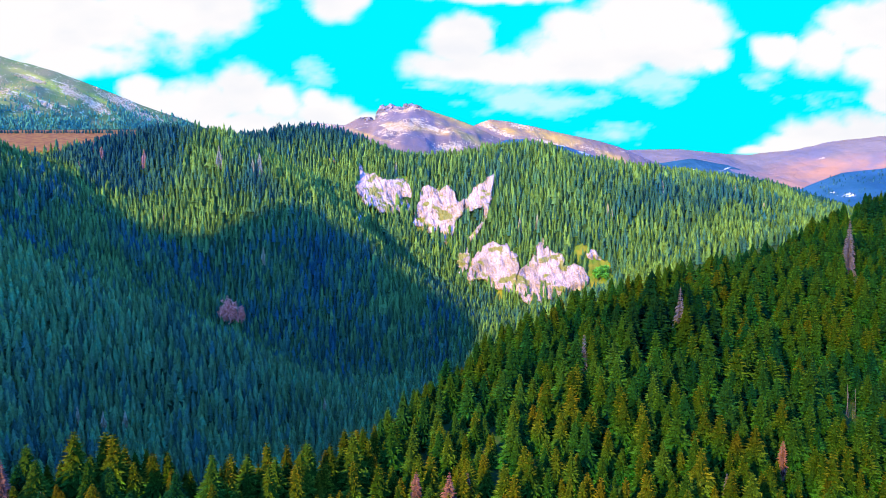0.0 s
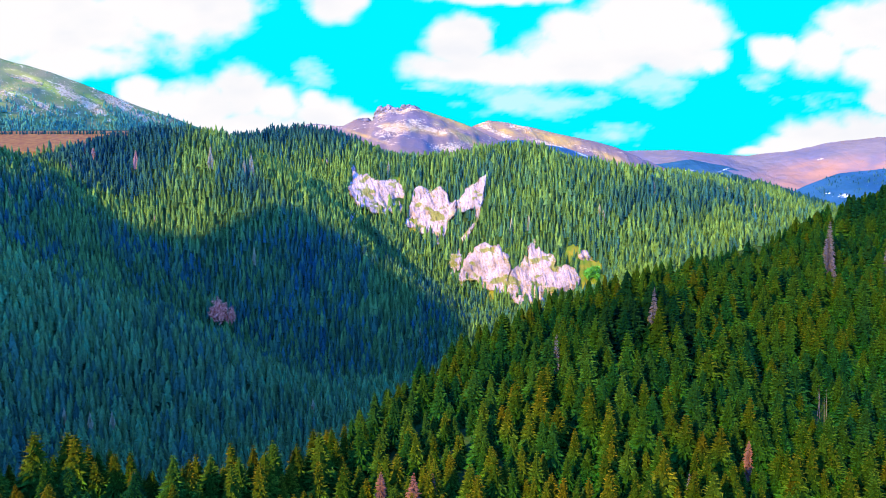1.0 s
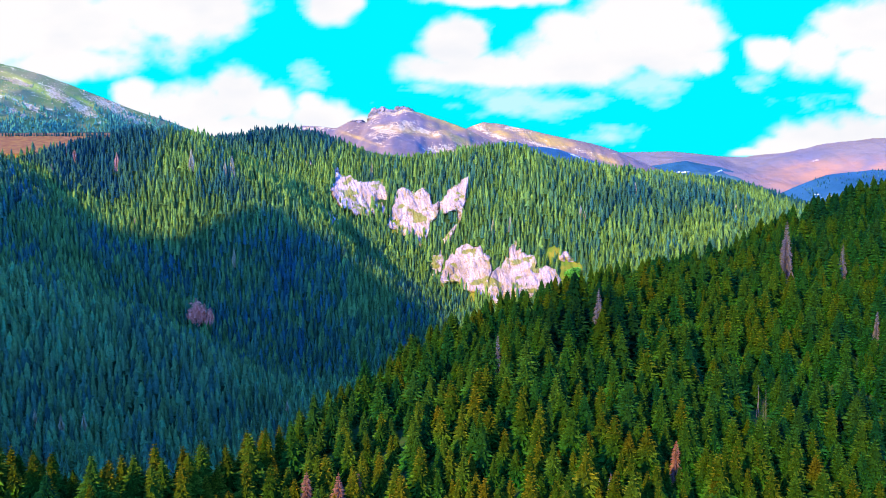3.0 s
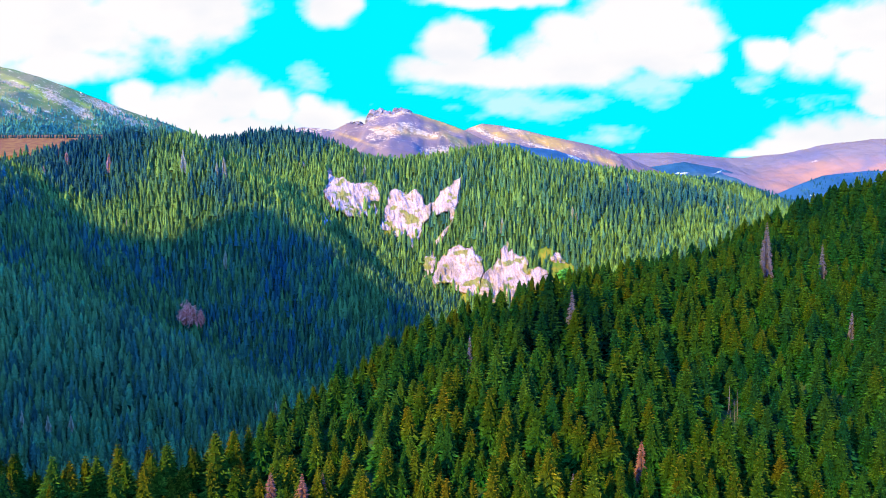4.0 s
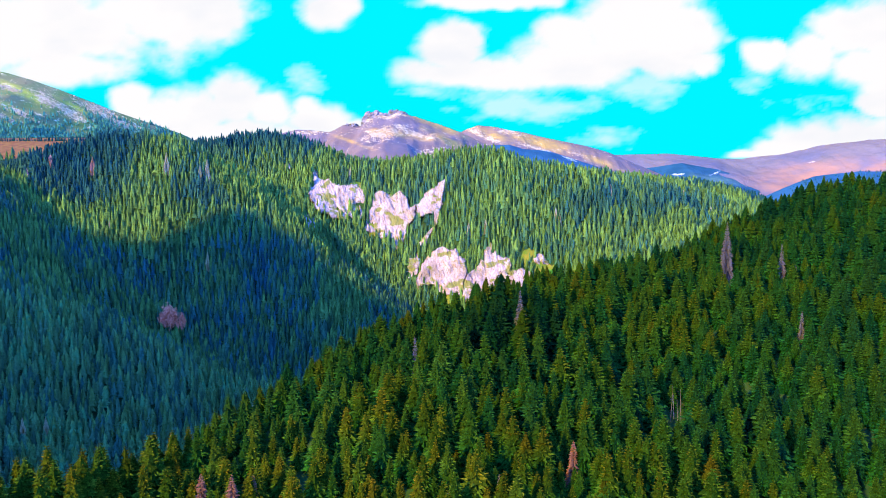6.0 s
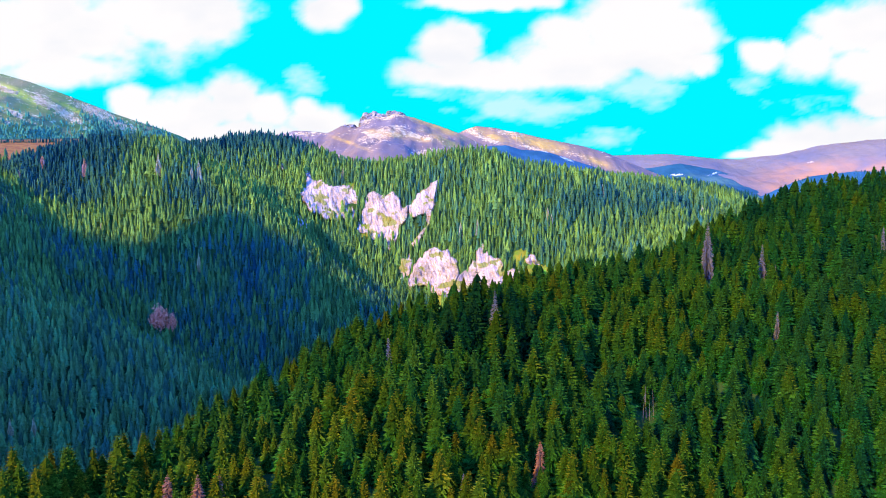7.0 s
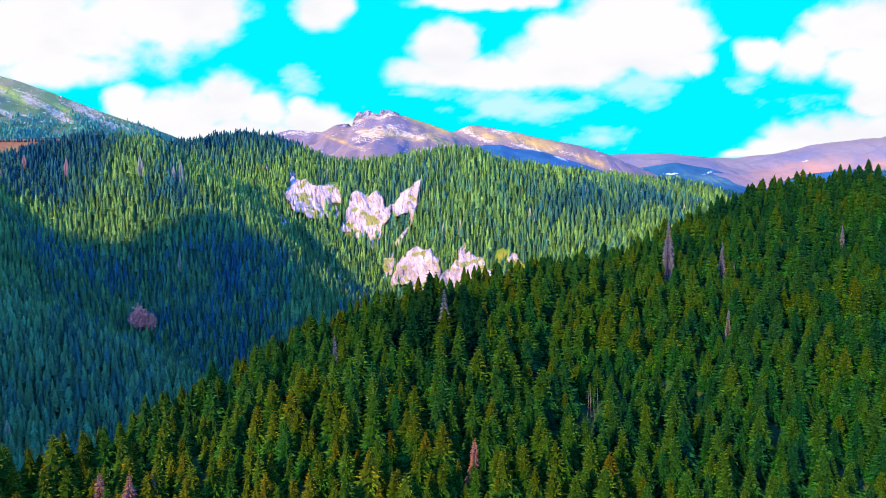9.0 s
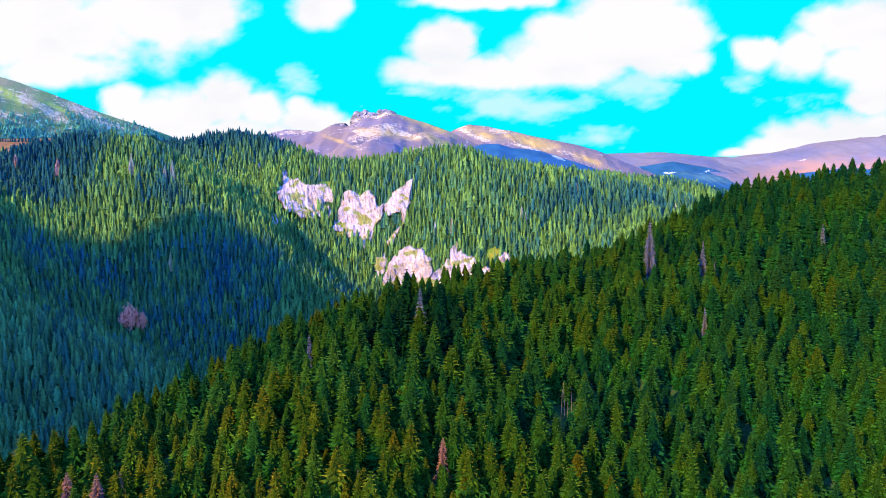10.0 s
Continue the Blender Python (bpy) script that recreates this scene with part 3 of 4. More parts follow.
def cliff(at, seed, label, outline):
    """A broken rock face that leans back with the hillside."""
    q = np.array(outline, float)
    lo, hi = q.min(0) - 6, q.max(0) + 6
    sheet = hillside_sheet(at[0] + lo[0], at[0] + hi[0], at[2] + lo[1], at[2] + hi[1])
    nu, nv = (int(np.clip((hi[k] - lo[k]) / 0.8, 24, 130)) for k in (0, 1))
    X, Z = np.meshgrid(np.linspace(lo[0], hi[0], nu), np.linspace(lo[1], hi[1], nv))
    d = inside(outline, X, Z) + 4.0 * fbm(X / 9 + seed * 7, Z / 12, seed, 6, 0.66) + 1.0
    back = np.clip((1.0 - d) / 5.0, 0, 1) ** 1.6 * 45
    rib = np.abs(fbm(X / 12 + 3 * seed + Z / 34, Z / 34, seed + 20, 5, 0.55)) * 8
    block = np.abs(fbm(X / 4.2 + Z / 22, Z / 12, seed + 40, 4, 0.55)) * 3.2 - 1.0
    ledge = 1.1 * np.sin(Z / 4.0 + 3 * fbm(X / 18, Z / 18, seed + 80, 3))
    Y = sheet(at[0] + X, at[2] + Z) + back + rib - block - ledge + 2 - 6 * np.clip((Z - q[:, 1].min()) / (0.55 * np.ptp(q[:, 1])), 0, 1) - 4 * fbm(X / 30, Z / 30, seed + 60, 3)
    far = Y / at[1]   # keeps its bearing where the hillside lies nearer or farther
    X, Z = 50 + (at[0] + X - 50) * far, 200 + (at[2] + Z - 200) * far
    ob = mesh_of("cliff", np.stack([X, Y, Z], -1).reshape(-1, 3), grid_faces(nu, nv), ROCK)
    return tagged(ob, label, "cliff", group="cliffs on the hillside", kind="thing")


for c in CLIFFS:
    cliff(*c)

CRAGS = [(-256, 478, 20, 48), (-242, 490, 22, 46), (-222, 496, 26, 44), (-198, 494, 26, 40), (-172, 500, 26, 32), (-146, 508, 22, 36), (-128, 512, 20, 34), (-106, 508, 22, 32), (-340, 462, 24, 28), (-312, 462, 28, 28)]   # x, foot, radius, height


def summit_crag():
    """Weathered towers of rock, leaning together on the crest."""
    r = np.random.RandomState(8)
    root = new("summit_crag")
    root.location = (-190, 2836, 500)
    for x, foot, rad, high in CRAGS:
        a, f = np.meshgrid(np.linspace(0, 2 * math.pi, 25), np.linspace(0, 1, 16))
        wide = rad * (1.2 - 0.55 * f ** 2.2) * np.where(f > 0.97, 0.1, 1.0)
        wide = wide * (1 + 0.55 * fbm(np.cos(a) * 1.5 + x, np.sin(a) * 1.5 + f * 4, 12, 5, 0.65))
        X, Y = x + wide * np.cos(a), 2836 + r.uniform(-8, 8) + wide * np.sin(a)
        Z = foot + 1.15 * high * f * (1 + 0.12 * np.cos(a + r.uniform(0, 6)))
        mesh_of("rock_tower", np.stack([X + 190, Y - 2836, Z - 500], -1).reshape(-1, 3), grid_faces(25, 16), CRAG, root)
    return tagged(root, "jagged grey-violet summit crag on the heath-brown mountain", "crag", kind="thing")


summit_crag()

LEDGES = [(157, 777, 16, 5), (175, 755, 17, 24)]   # x, y, half width, half depth
LEDGES += [(x, hillside_y(x, z), rx, rz * 0.8) for x, z, rx, rz in ((67, 80, 11, 7), (-32, 156, 7, 6), (-56, 212, 14, 4), (0, 208, 9, 4))]


def grass_ledge(lx, ly, rx, ry, seed):
    """A bare grassy patch on the hillside, draped over it, with tussocks and a ragged edge."""
    a, f = np.meshgrid(np.linspace(0, 2 * math.pi, 65), np.linspace(0, 1, 22))
    wob = 1 + 0.5 * fbm(np.cos(a) * 2.4 + seed, np.sin(a) * 2.4, seed, 5, 0.6)
    X, Y = lx + rx * f * wob * np.cos(a), ly + ry * f * wob * np.sin(a)
    Z = land(X, Y) + (2.0 + 0.2 * seed) * (1 - f ** 8) - 0.5 + 1.0 * fbm(X / 3.5, Y / 3.5, seed + 9, 4, 0.6)
    ob = mesh_of("grass_ledge", np.stack([X, Y, Z], -1).reshape(-1, 3), grid_faces(65, 22), GRASS, smooth=True)
    return tagged(ob, "sunlit yellow-green grassy ledge between crags and spruces", "grass", kind="structure")


for n_, c in enumerate(LEDGES):
    grass_ledge(*c, n_ + 1)

# ---- spruces ----


def fan_tree(rng, tiers, k, spread=0.2):
    """A spruce of unit height: tiers of jagged, drooping skirts. Vertices, triangles, height of each vertex."""
    verts, faces = [], []
    for i in range(tiers):
        f = i / tiers
        z0 = 0.10 + 0.86 * f
        r = spread * (1 - f) ** 0.7 + 0.012
        base = len(verts)
        verts.append((rng.uniform(-.01, .01), rng.uniform(-.01, .01), min(1.0, z0 + 1.9 * 0.86 / tiers)))
        turn = rng.uniform(0, 6.28)
        for j in range(k):
            a = turn + 6.283 * j / k + rng.uniform(-.15, .15)
            rr = r * (rng.uniform(0.8, 1.35) if j % 2 else rng.uniform(0.55, 0.85))
            verts.append((rr * math.cos(a), rr * math.sin(a), z0 + (rng.uniform(-.03, .01) if j % 2 else 0.025)))
        for j in range(k):
            faces.append((base, base + 1 + j, base + 1 + (j + 1) % k))
    return np.array(verts), np.array(faces)


def branch_tree(rng, tiers, per, twigs, spread=0.295, core=(9, 9), bare=0.0, thick=1.0, droop=0.0):
    """A spruce of unit height: whorls of roof-shaped drooping boughs with hanging sprays, round a dense core."""
    verts, faces, chance = [], [], []
    bend = rng.uniform(0, 6.28)

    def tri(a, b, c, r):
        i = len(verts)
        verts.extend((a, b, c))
        # boughs darken towards the trunk: shade painted into the colour
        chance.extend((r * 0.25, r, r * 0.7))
        faces.append((i, i + 1, i + 2))

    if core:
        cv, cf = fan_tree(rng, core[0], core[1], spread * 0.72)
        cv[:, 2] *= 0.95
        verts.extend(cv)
        # core kept dark, standing in for shade inside the crown
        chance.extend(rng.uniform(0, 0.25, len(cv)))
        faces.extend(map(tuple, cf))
    for i in range(tiers):
        f = np.clip((i + rng.uniform(-.25, .25)) / tiers, 0, 1)
        z0 = 0.09 + 0.90 * f
        length = spread * (1 - f) ** 0.88 * (0.95 + 0.15 * math.sin(9 * f + bend)) + 0.014
        count = max(5, int(per * (1 - 0.35 * f)))
        turn = rng.uniform(0, 6.28)
        for j in range(count):
            if rng.uniform() < bare:
                continue
            a = turn + 6.283 * j / count + rng.uniform(-.3, .3)
            ln = length * rng.uniform(0.78, 1.18)
            rise = 0.35 * f - 0.72 * (1 - f) - droop + rng.uniform(-.12, .12)
            d = np.array((math.cos(a), math.sin(a), 0.0))
            side = np.array((-d[1], d[0], 0.0))
            p0 = np.array((0, 0, z0 + 0.015))
            p1 = d * ln * 0.6 + (0, 0, z0 + rise * ln * 0.7)
            p2 = d * ln + (0, 0, z0 + rise * ln + 0.06 * ln)
            w = ln * rng.uniform(0.11, 0.19) * thick
            r = rng.uniform(0.35, 1.0)
            hang = np.array((0, 0, -w * rng.uniform(0.35, 0.8)))
            for sgn in (-1, 1):
                tri(p0, p2, p1 + side * w * sgn + hang - d * ln * 0.08, r)
            for q in range(twigs):
                g = 0.3 + 0.65 * (q + rng.uniform()) / twigs
                c = p0 + (p1 - p0) * (g / 0.6) if g < 0.6 else p1 + (p2 - p1) * ((g - 0.6) / 0.4)
                sgn = 1 if q % 2 else -1
                tl = ln * rng.uniform(0.25, 0.42)
                tip = c + side * sgn * tl * 0.9 + d * tl * 0.7 + (0, 0, -tl * rng.uniform(0.2, 0.9))
                tri(c - d * tl * 0.25, tip, c + d * tl * 0.25, rng.uniform(0.3, 1.0))
    return np.array(verts), np.array(faces), np.array(chance)


def pole(r, h, sides=6, taper=0.15):
    """A tapered trunk. Vertices, triangles."""
    v, f = [], []
    for z, rr in ((0, r), (h, r * taper)):
        for j in range(sides):
            a = 6.283 * j / sides
            v.append((rr * math.cos(a), rr * math.sin(a), z))
    for j in range(sides):
        k = (j + 1) % sides
        f += [(j, k, sides + k), (j, sides + k, sides + j)]
    return np.array(v), np.array(f)


def forest(name, label, places, heights, kinds, mat, rng):
    """Many trees joined into one mesh. kinds: (vertices, faces, chance or None)."""
    V, Fc, T, base = [], [], [], 0
    pick = rng.randint(0, len(kinds), len(places))
    for k, (v, f, ch) in enumerate(kinds):
        idx = np.nonzero(pick == k)[0]
        if not len(idx):
            continue
        n = len(idx)
        ang = rng.uniform(0, 6.283, n)
        h = heights[idx]
        wide = h * rng.uniform(0.8, 1.25, n)
        c, s = np.cos(ang)[:, None], np.sin(ang)[:, None]
        lean = rng.normal(0, 0.015, (n, 2))
        x = (v[:, 0] * c - v[:, 1] * s) * wide[:, None] + lean[:, :1] * v[:, 2] * h[:, None]
        y = (v[:, 0] * s + v[:, 1] * c) * wide[:, None] + lean[:, 1:] * v[:, 2] * h[:, None]
        z = v[:, 2] * h[:, None]
        V.append((np.stack([x, y, z], -1) + places[idx][:, None, :]).reshape(-1, 3))
        Fc.append((f[None] + (base + np.arange(n) * len(v))[:, None, None]).reshape(-1, 3))
        t = np.empty((n, len(v), 3))
        sx, sy = places[idx][:, 0], places[idx][:, 1]
        stand = 0.30 * np.clip((235 - sy) / 60, 0, 1) * (sy < 480) - 0.26 * np.clip((sx - 90) / 90, 0, 1) * (sy < 480) + 0.14 * np.clip((sx - 80) / 150, 0, 1) * (sy > 640) + 0.5 + 0.6 * fbm(places[idx][:, 0] / 45, places[idx][:, 1] / 45, 33, 3)
        t[..., 0] = np.clip(0.55 * stand + 0.55 * rng.uniform(0, 1, n) - 0.05, 0, 0.999)[:, None]
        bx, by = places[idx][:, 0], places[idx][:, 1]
        # shade painted into the trees of the back ridge and the eastern skyline
        painted_shade = np.clip((by - 940) / 30, 0, 1) * np.clip((-40 - bx) / 60, 0, 1)
        painted_shade = painted_shade + np.clip((by - 915) / 15, 0, 1) * np.clip((bx - 320) / 40, 0, 1) * (by < 1200)
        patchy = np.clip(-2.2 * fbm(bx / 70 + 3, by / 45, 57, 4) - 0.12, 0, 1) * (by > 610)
        flank_shade = 0.6 * np.clip(1.5 - np.hypot((bx + 385) / 72, (by - 845) / 55), 0, 1)
        painted_sun = np.clip(1.6 - np.hypot((bx + 145) / 55, (by - 850) / 55), 0, 1)   # sunlight painted on the slope beside the cliffs
        t[..., 0] = np.clip(t[..., 0] + 0.3 * painted_sun[:, None], 0, 0.999)
        bright = np.clip(1.5 - np.hypot((bx + 320) / 120, (by - 752 - 0.4 * np.maximum(0, -385 - bx)) / 13), 0, 1) + np.clip(1.4 - np.hypot((bx + 170) / 26, (by - 805) / 34), 0, 1) + 0.8 * np.clip(1.5 - np.hypot((bx + 120) / 62, (by - 908) / 20), 0, 1)   # sunlight painted on the lit strip and the knoll's shoulder
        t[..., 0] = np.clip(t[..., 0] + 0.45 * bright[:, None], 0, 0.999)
        painted_shade = painted_shade + 0.5 * np.clip((by - 768) / 20, 0, 1) * np.clip((-250 - bx) / 110, 0, 1) * (by < 870)
        painted_shade = np.clip(painted_shade + (0.2 + 0.35 * np.clip((by - 735) / 30, 0, 1)) * patchy * (1 - painted_sun) + flank_shade, 0, 1) * (1 - np.clip(1.3 * bright, 0, 1))   # shade painted into the trees: noise patches and the knoll's dark flank
        t[..., 0] *= (1 - 0.95 * painted_shade)[:, None]
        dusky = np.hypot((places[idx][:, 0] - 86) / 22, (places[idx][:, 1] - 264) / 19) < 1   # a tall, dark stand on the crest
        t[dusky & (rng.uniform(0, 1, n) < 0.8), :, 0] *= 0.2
        t[..., 1] = v[:, 2]
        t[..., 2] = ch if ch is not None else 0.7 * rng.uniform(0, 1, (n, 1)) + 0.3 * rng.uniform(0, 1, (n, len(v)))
        t[..., 2] *= (1 - 0.6 * painted_shade)[:, None] * np.where(dusky, 0.45, 1.0)[:, None]   # shade painted into the colour, the crest stand's black gaps included
        T.append(t.reshape(-1, 3))
        base += n * len(v)
    ob = mesh_of(name, np.concatenate(V), np.concatenate(Fc), mat, tint=np.concatenate(T))
    return tagged(ob, label, "forest", kind="stuff")


def scatter(rng, x0, x1, y0, y1, step):
    """Places on a loosened triangular grid."""
    out = []
    for j, y in enumerate(np.arange(y0, y1, step * 0.87)):
        for x in np.arange(x0 + (j % 2) * step / 2, x1, step):
            out.append((x, y))
    p = np.array(out)
    return p + rng.uniform(-0.42, 0.42, p.shape) * step


def in_sight(px, py, top):
    """Whether treetops rise over the land between them and some part of the way."""
    out = np.zeros(len(px), bool)
    for ex in (0, 50, 100):
        clear = np.ones(len(px), bool)
        for f in np.linspace(0.25, 0.985, 46):
            clear &= land(ex + (px - ex) * f, py * f) + 8 < 200 + (top + 3 - 200) * f
        out |= clear
    return out


rng = np.random.RandomState(4)
# the hills across the valley
p = scatter(rng, -900, 820, 400, 1085, 4.0)
x, y = p.T
keep = (x > -0.70 * y - 25) & (x < 110 + 0.70 * y) & (y > 430)
keep &= ~((x > -40) & (y < 560)) & ~((x > 60) & (y < 640)) & ~((x > 170) & (y < 690))
keep &= ~((x > -300) & (x < 250) & (y > 1000)) & ~((x > 250) & (y > 1050)) & ~((x > 0) & (x < 250) & (y > 965))
keep &= ~((x < -400) & (y > 918) & (y < 1075) & (x > -800) & (rng.uniform(0, 1, len(x)) > 0.005))
z = land(x, y)
for (cx, cy, cz), _, _, outline in CLIFFS:
    q = np.array(outline)
    face = inside(outline, x - cx, z + 9 - cz) > 0
    foot = np.clip((z + 9 - cz - q[:, 1].min()) / np.ptp(q[:, 1]), 0, 1)
    keep &= ~(face & (np.abs(y - cy) < 50) & (rng.uniform(0, 1, len(x)) < 2.5 * foot - 0.1))
for lx, ly, rx, ry in LEDGES:
    keep &= np.hypot((x - lx) / rx, (y - ly) / ry) > 0.82
keep &= rng.uniform(0, 1, len(x)) < 0.93
p = p[keep]
z = land(p[:, 0], p[:, 1]) - 2.0
heights = (10.5 + 13 * rng.beta(1.4, 1.7, len(p))) * (1 + 0.22 * fbm(p[:, 0] / 60, p[:, 1] / 60, 12, 3))
lawn = (p[:, 0] < -400) & (p[:, 1] > 918)
heights *= np.where(lawn, 0.5, np.where((p[:, 0] < -400) & (p[:, 1] > 840), 1.3, 1.0))   # shrubs on the meadow, tall spruces before it
seen = in_sight(p[:, 0], p[:, 1], z + heights)
p, z, heights = p[seen], z[seen], heights[seen]
places = np.column_stack([p, z])
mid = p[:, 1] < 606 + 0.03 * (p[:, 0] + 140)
kinds_far = [(*fan_tree(rng, int(rng.randint(5, 8)), 6, rng.uniform(0.145, 0.20)), None) for _ in range(12)]
kinds_mid = [(*fan_tree(rng, 9, 7, rng.uniform(0.165, 0.215)), None) for _ in range(8)]
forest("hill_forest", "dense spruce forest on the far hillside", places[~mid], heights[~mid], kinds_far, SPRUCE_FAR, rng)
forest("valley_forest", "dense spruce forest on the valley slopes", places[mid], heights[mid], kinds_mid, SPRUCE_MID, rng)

# the near spur
p = scatter(rng, -150, 400, 138, 470, 5.9)
x, y = p.T
keep = (x > -0.70 * y - 12) & (x < 112 + 0.70 * y) & (y < crest_y(x) + 22)
keep &= rng.uniform(0, 1, len(x)) < np.where((x < 30) & (y < 215), 0.78, 0.985)
for gx_, gy_ in ((203, 337), (201, 331), (199, 325), (228, 331), (226, 326), (142, 230), (141, 225), (140, 219), (78, 247), (86, 248), (84, 242)):   # little glades
    keep &= np.hypot(x - gx_, y - gy_) > 4.6
p = p[keep]
z = land(p[:, 0], p[:, 1]) - 0.4
grow = 1 + 0.25 * fbm(p[:, 0] / 40, p[:, 1] / 40, 15, 3) + 0.55 * np.exp(-(((p[:, 0] - 88) / 15) ** 2 + ((p[:, 1] - 264) / 18) ** 2) ** 2)
heights = (8.5 + 11.8 * rng.beta(1.4, 1.6, len(p))) * grow
seen = in_sight(p[:, 0], p[:, 1], z + heights)
p, z, heights = p[seen], z[seen], heights[seen]
places = np.column_stack([p, z])
order = np.argsort(p[:, 1] + 0.1 * np.abs(p[:, 0] - 20))
single = np.zeros(len(p), bool)
single[order[:300]] = True
kinds_near = [branch_tree(rng, 19, 12, 1, core=(8, 8)) for _ in range(8)]
kinds_back = [branch_tree(rng, 16, 11, 0, core=(6, 8)) for _ in range(8)]
back = ~single & (p[:, 1] > 290)
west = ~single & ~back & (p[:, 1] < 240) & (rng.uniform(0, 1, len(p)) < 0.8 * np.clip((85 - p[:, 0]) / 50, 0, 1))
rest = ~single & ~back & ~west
forest("cone_forest", "spruces laden with cones, painted sunlit yellow-green, at the western end of the spur", places[west], heights[west], kinds_near, SPRUCE_LIT_CONES, rng)
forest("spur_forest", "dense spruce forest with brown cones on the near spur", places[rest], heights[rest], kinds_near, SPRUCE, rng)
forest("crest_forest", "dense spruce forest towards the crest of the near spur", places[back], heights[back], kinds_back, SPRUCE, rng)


def spruce(v, f, ch, height, mat=None, label="dark green spruce with brown cones near its top"):
    """One spruce: an Empty at the foot, with trunk and crown."""
    root = new("spruce_tree")
    tv, tf = pole(height * 0.012, height * 0.97)
    mesh_of("trunk", tv, tf, BARK, root)
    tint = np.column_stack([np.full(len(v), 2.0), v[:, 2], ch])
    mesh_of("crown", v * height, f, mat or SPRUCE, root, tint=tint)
    return tagged(root, label, "tree", group="spruces on the near spur", kind="thing")


models = [spruce(*branch_tree(rng, 38, 19, 2, core=(9, 9), thick=0.6), 16.0) for _ in range(6)]
models += [spruce(*branch_tree(rng, 38, 19, 2, 0.35, core=(9, 9), thick=0.62), 16.0, SPRUCE_LIT_CONES, "broad yellow-green spruce laden with orange-brown cones") for _ in range(4)]
used = [False] * 10
for i in np.nonzero(single)[0]:
    laden = rng.uniform() < 0.8 * np.clip((85 - places[i, 0]) / 50, 0, 1)   # the spur's western end gets most of the sunlit, cone-laden copies
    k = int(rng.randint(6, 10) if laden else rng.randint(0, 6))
    sc = heights[i] / 16.0
    m = pose(*places[i], rng.uniform(-2, 2), rng.uniform(-2, 2), rng.uniform(0, 360)) @ Matrix.Diagonal((sc * rng.uniform(0.85, 1.15), sc * rng.uniform(0.85, 1.15), sc, 1))
    if used[k]:
        copy_thing(models[k], m)
    else:
        models[k].matrix_basis, used[k] = m, True

# meadow
mx, my = np.meshgrid(np.linspace(-900, -392, 60), np.linspace(912, 1126, 50))
mz = land(mx, my) + 0.9
meadow = mesh_of("meadow", np.stack([mx, my, mz], -1).reshape(-1, 3), grid_faces(60, 50), MEADOW, smooth=True)
tagged(meadow, "rust-orange autumn meadow on the hilltop", "meadow", kind="structure")


def scree_rocks(name, label, mountain_name, count, size, seed):
    """Angular boulders strewn where the mountain's scree lies."""
    r = np.random.RandomState(seed)
    surface, share = SURFACE[mountain_name], SURFACE[mountain_name + " scree"]
    weight = (share[14:-1, :-1] ** 1.5 + 0.006).ravel()
    pick = r.choice(weight.size, count, p=weight / weight.sum())
    a, b, c = surface[14:-1, :-1].reshape(-1, 3), surface[15:, :-1].reshape(-1, 3), surface[14:-1, 1:].reshape(-1, 3)
    u, v = r.uniform(0, 1, (count, 1)), r.uniform(0, 1, (count, 1))
    q = a[pick] + (b[pick] - a[pick]) * u + (c[pick] - a[pick]) * v
    corner = np.array([(1, 0, 0), (0, 1, 0), (-1, 0, 0), (0, -1, 0), (0, 0, 1), (0, 0, -0.6)], float)
    face = np.array([(0, 1, 4), (1, 2, 4), (2, 3, 4), (3, 0, 4), (1, 0, 5), (2, 1, 5), (3, 2, 5), (0, 3, 5)])
    rad = size * r.uniform(0.4, 1.0, (count, 1, 1)) ** 2 * 1.6 + 0.3
    verts = q[:, None, :] + corner[None] * rad * r.uniform(0.5, 1.4, (count, 6, 3)) + (r.uniform(-0.35, 0.35, (count, 6, 3)) * rad)
    faces = face[None] + (6 * np.arange(count))[:, None, None]
    ob = mesh_of(name, verts.reshape(-1, 3), faces.reshape(-1, 3), SCREE)
    return tagged(ob, label, "rocks", kind="stuff")


scree_rocks("scree", "pale pinkish boulders strewn over the mountain slope", "mountain_west", 7000, 1.15, 41)
scree_rocks("scree", "pale boulders below the summit crag", "mountain_peak", 4000, 1.4, 42)
scree_rocks("scree", "pale boulders along the far ridge", "mountain_ridge", 1800, 1.4, 43)

# woods on the lower slopes of the far mountains


def woods(name, label, surface, count, keep, seed, size, mat):
    """Small spruces strewn over part of a mountain's surface."""
    r = np.random.RandomState(seed)
    a = surface[14:-1, :-1].reshape(-1, 3)
    b = surface[15:, 1:].reshape(-1, 3)
    pick = r.randint(0, len(a), count * 6)
    f = r.uniform(0, 1, (len(pick), 1))
    q = a[pick] * (1 - f) + b[pick] * f
    q = q[keep(q, r)][:count]
    h = r.uniform(6, 13, len(q)) * size
    q[:, 2] -= 1.0
    return forest(name, label, q, h, [(*fan_tree(r, 3, 6, 0.24), None) for _ in range(4)], mat, r)


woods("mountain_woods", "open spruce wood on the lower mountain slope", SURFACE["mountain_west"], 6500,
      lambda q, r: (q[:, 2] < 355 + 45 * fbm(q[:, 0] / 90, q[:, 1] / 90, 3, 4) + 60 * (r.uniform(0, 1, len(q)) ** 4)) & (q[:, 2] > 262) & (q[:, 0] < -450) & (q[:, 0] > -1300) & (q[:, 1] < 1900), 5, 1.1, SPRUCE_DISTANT)
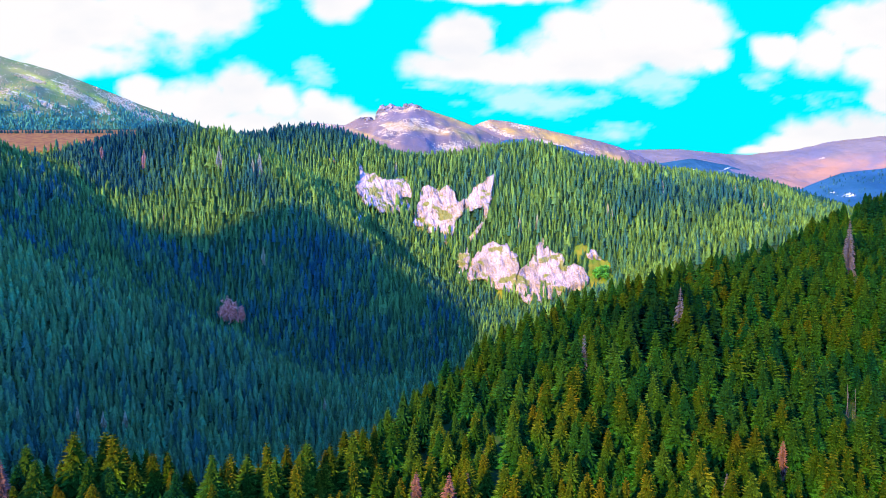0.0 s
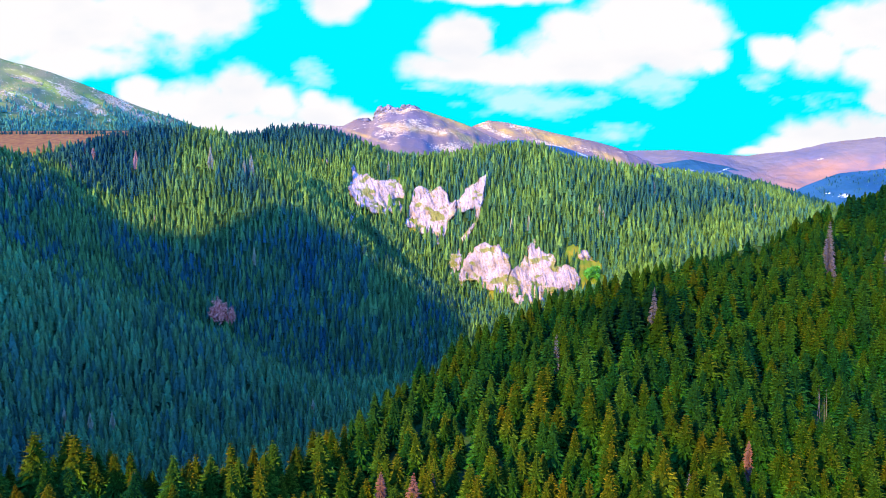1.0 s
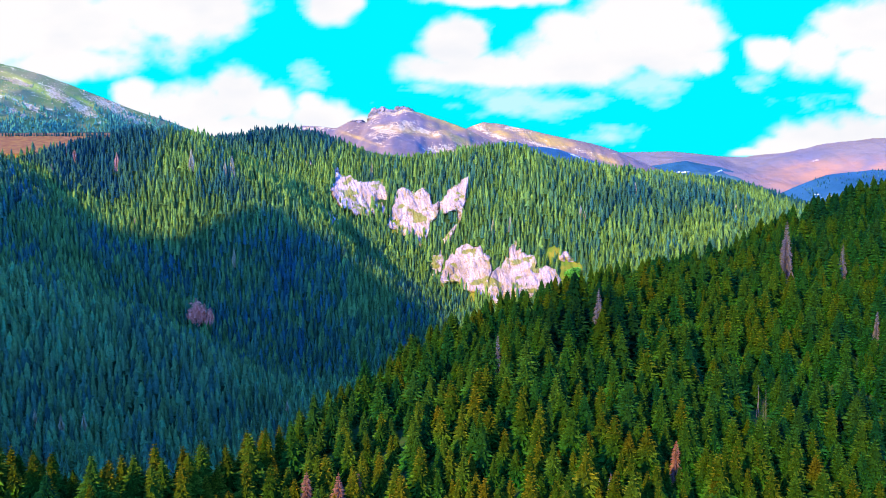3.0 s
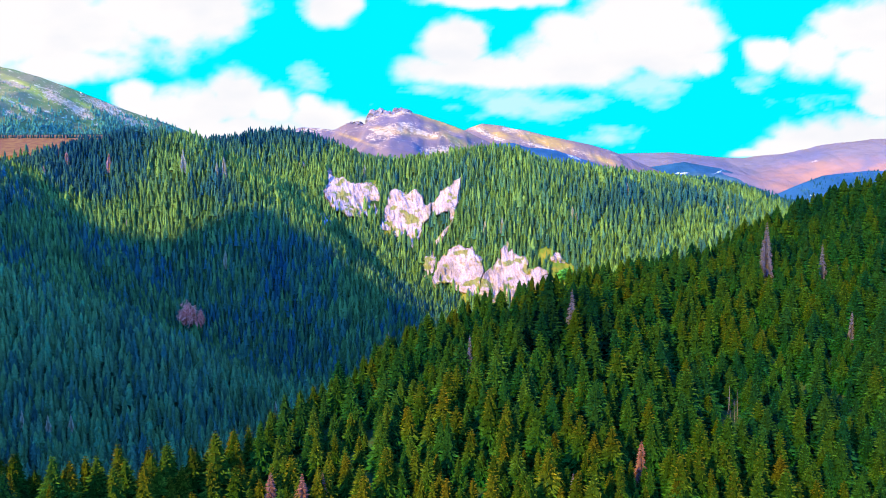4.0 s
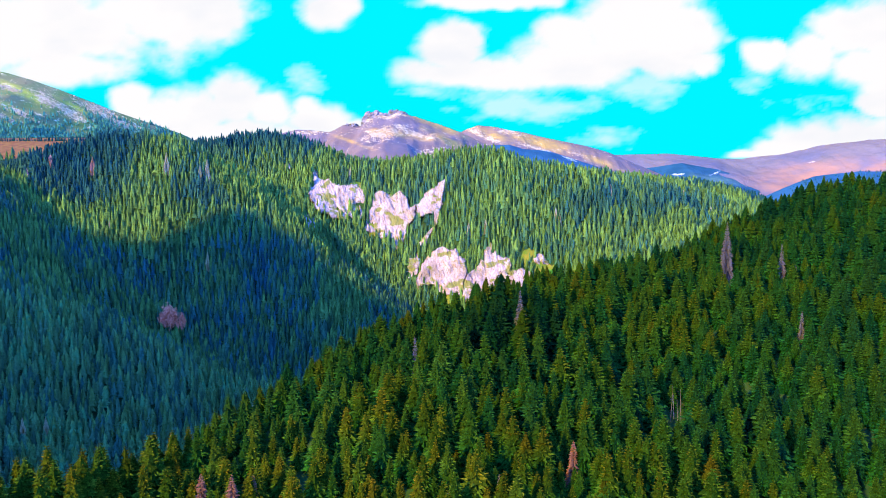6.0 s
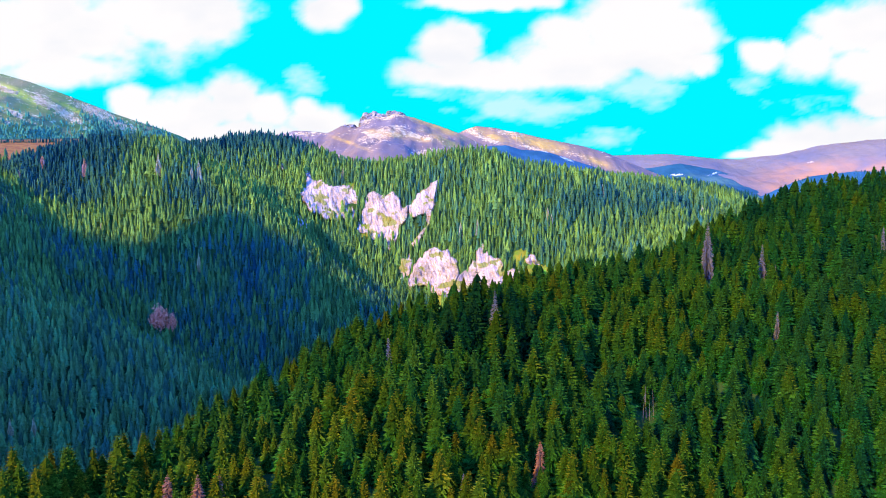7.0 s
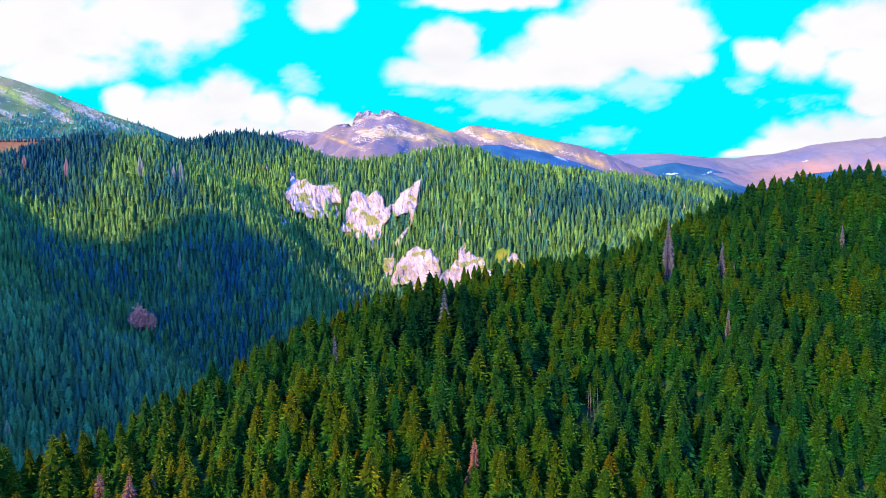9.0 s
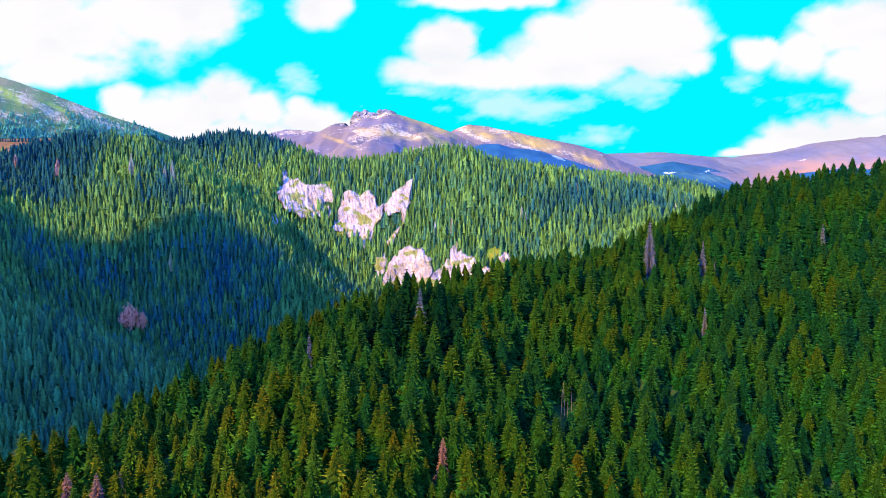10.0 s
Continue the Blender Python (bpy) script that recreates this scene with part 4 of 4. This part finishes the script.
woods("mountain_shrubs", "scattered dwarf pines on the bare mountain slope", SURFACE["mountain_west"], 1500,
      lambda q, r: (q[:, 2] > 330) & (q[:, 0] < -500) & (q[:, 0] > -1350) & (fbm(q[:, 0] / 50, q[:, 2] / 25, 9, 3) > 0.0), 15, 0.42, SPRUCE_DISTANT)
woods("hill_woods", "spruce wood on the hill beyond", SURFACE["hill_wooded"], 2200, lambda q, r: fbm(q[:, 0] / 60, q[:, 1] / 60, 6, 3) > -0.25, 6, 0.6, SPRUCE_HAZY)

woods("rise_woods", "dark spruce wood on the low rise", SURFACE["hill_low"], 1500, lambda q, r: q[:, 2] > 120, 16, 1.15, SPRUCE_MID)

# ---- single trees that stand out ----


def dead_spruce(x, y, height, mat, label, fullness=1.0, name="dead_spruce", lift=0.0, seed=1):
    """A bare, dying spruce: trunk and drooping leafless boughs."""
    r = np.random.RandomState(seed)
    root = new(name)
    root.location = (x, y, float(land(x, y)) - 0.4 + lift)
    tv, tf = pole(height * 0.013, height, 7, 0.1)
    mesh_of("trunk", tv, tf, mat, root)
    if mat in (DEAD, DEAD_FAR, DEAD_SHADED):
        v, f, _ = branch_tree(r, 32, int(16 * fullness), 3, 0.125 if mat is DEAD else 0.18, None, 0.16, 0.30 if mat is DEAD else 0.5, 0.45)
    else:
        v, f, _ = branch_tree(r, 30, int(17 * fullness), 2, 0.21, None, 0.05, 1.0, 0.1)
    mesh_of("crown", v * height, f, mat, root)
    return tagged(root, label, "tree", kind="thing")


SINGLE = [  # x, y, height, material, label, fullness
    (205, 342, 30, DEAD, "tall dead grey spruce, bare to its top", 1.5),
    (229, 334, 18, DEAD, "slender half-dead brown spruce on the near spur", 0.5),
    (231, 324, 11, DEAD, "short brown spruce losing its needles", 0.8),
    (51, 242, 19, DEAD, "thin dead grey spruce among green ones", 0.8),
    (91, 258, 27, DEAD, "tall half-bare brown spruce in the dark stand", 1.3),
    (99.5, 193, 13.5, RUST, "rust-red dying spruce among green ones", 0.8),
    (76.4, 177, 14.0, DEAD, "pale dead spruce near the foot of the spur", 1.0),
    (-7.6, 186, 18, RUST, "rust-pink dying spruce in a row of three", 1.0),
    (1.8, 184, 19, RUST, "rust-pink dying spruce in a row of three", 1.0),
    (6.9, 187, 16.5, RUST, "rust-pink dying spruce in a row of three", 1.0),
    (-103, 153, 16, RUST, "brown dying spruce at the edge of the stand", 1.2),
    (205, 268, 15, DEAD, "brown-tipped dying spruce on the near spur", 1.0),
    (286, 330, 16, DEAD, "grey half-dead spruce on the near spur", 0.8),
]
for n_, (x, y, h, mat, label, full) in enumerate(SINGLE):
    dead_spruce(x, y, h, mat, label, full, seed=50 + n_)


def bare_trunk(x, y, height, seed):
    """A dead trunk that has lost its top and most of its boughs."""
    r = np.random.RandomState(seed)
    root = new("bare_trunk")
    root.matrix_basis = pose(x, y, float(land(x, y)) - 0.3, r.uniform(-4, 4), r.uniform(-4, 4), r.uniform(0, 360))
    mesh_of("trunk", *pole(height * 0.013, height, 7, 0.3), DEAD, root)
    for _ in range(9):
        a, up, ln = r.uniform(0, 6.28), height * r.uniform(0.3, 0.97), r.uniform(0.4, 1.3)
        v, f = pole(0.05, 1.0, 4, 0.3)
        tip = np.array((math.cos(a) * ln, math.sin(a) * ln, -0.35 * ln))
        mesh_of("broken_bough", np.column_stack([v[:, :2], np.full(len(v), up)]) + v[:, 2:3] * tip, f, DEAD, root)
    tagged(root, "bare brown trunk of a dead spruce with broken boughs", "tree", group="bare trunks in a clump", kind="thing")


for n_, (x, y, h) in enumerate([(141, 232, 11), (142.6, 233.1, 12.5), (143.4, 231.6, 9), (145.2, 233.4, 11.5), (88, 255, 11), (90.5, 256, 13), (94, 254.5, 10)]):
    bare_trunk(x, y, h, 130 + n_)

FAR_SINGLE = [  # on the hills across the valley
    (-397, 797, 19, ROSE), (-415, 780, 16, ROSE), (-413, 812, 15, ROSE), (-346, 793, 18, ROSE), (-256, 783, 23, DEAD_FAR), (-210, 784, 21, DEAD_FAR), (-217, 780, 17, DEAD_FAR), (-308, 750, 14, ROSE),
    (-193, 727, 17, DEAD_SHADED), (-412, 663, 17, DEAD_SHADED), (-268, 486, 16, DEAD_SHADED), (-252, 491, 17, DEAD_SHADED), (-240, 500, 15, DEAD_SHADED), (-99, 555, 15, DEAD_SHADED), (193, 797, 16, DEAD_FAR), (197, 794, 14, DEAD_FAR),
    (111, 801, 15, DEAD_FAR), (91, 807, 13, DEAD_FAR), (260, 810, 15, DEAD_FAR), (346, 807, 14, DEAD_FAR), (370, 785, 15, DEAD_FAR), (-13, 663, 13, DEAD_SHADED), (-62, 902, 15, DEAD_FAR)]
for n_, (x, y, h, mat) in enumerate(FAR_SINGLE):
    dead_spruce(x, y, h + 3, mat, "reddish dying spruce on the far hill" if mat is ROSE else "grey dead spruce on the far hill", 1.4, seed=90 + n_)


def broadleaf_tree(x, y, height, width, mat, label, seed):
    """Trunk, limbs and an uneven crown of leaf clumps."""
    r = np.random.RandomState(seed)
    root = new("broadleaf_tree")
    root.location = (x, y, float(land(x, y)) - 0.3)
    mesh_of("trunk", *pole(height * 0.03, height * 0.6, 7, 0.4), BARK, root)
    tips = []
    for k in range(7):
        a, up = 0.9 * k + r.uniform(-.3, .3), r.uniform(0.35, 0.95)
        tip = np.array((math.cos(a) * width * 0.36, math.sin(a) * width * 0.36, height * up))
        v, f = pole(height * 0.012, 1.0, 5, 0.3)
        base = np.array((0, 0, height * 0.3))
        d = tip - base
        vv = np.column_stack([v[:, 0], v[:, 1], np.zeros(len(v))]) + base + v[:, 2:3] * d
        mesh_of("limb", vv, f, BARK, root)
        tips.append(tip)
    V, Fc = [], []
    for tip in tips + [np.array((0, 0, height * 0.82)), np.array((0, 0, height * 0.55))]:
        for _ in range(300):
            c = tip + r.normal(0, 1, 3) * (width * 0.11, width * 0.11, height * 0.11)
            n1, n2 = r.normal(0, 1, 3), r.normal(0, 1, 3)
            i = len(V)
            s_ = width * 0.032
            V.extend((c + n1 * s_, c + n2 * s_, c - n1 * s_, c - n2 * s_))
            Fc.append((i, i + 1, i + 2, i + 3))
    mesh_of("crown", V, Fc, mat, root)
    return tagged(root, label, "tree", kind="thing")


broadleaf_tree(-215, 672, 27, 15, BRONZE, "bronze-red broadleaf tree standing out of the spruces", 3)
broadleaf_tree(-204, 674, 22, 9, BRONZE, "smaller bronze-red broadleaf tree beside a larger one", 4)
broadleaf_tree(177, 756, 16, 15, BROADLEAF, "round bright green broadleaf tree beside the crags", 5)
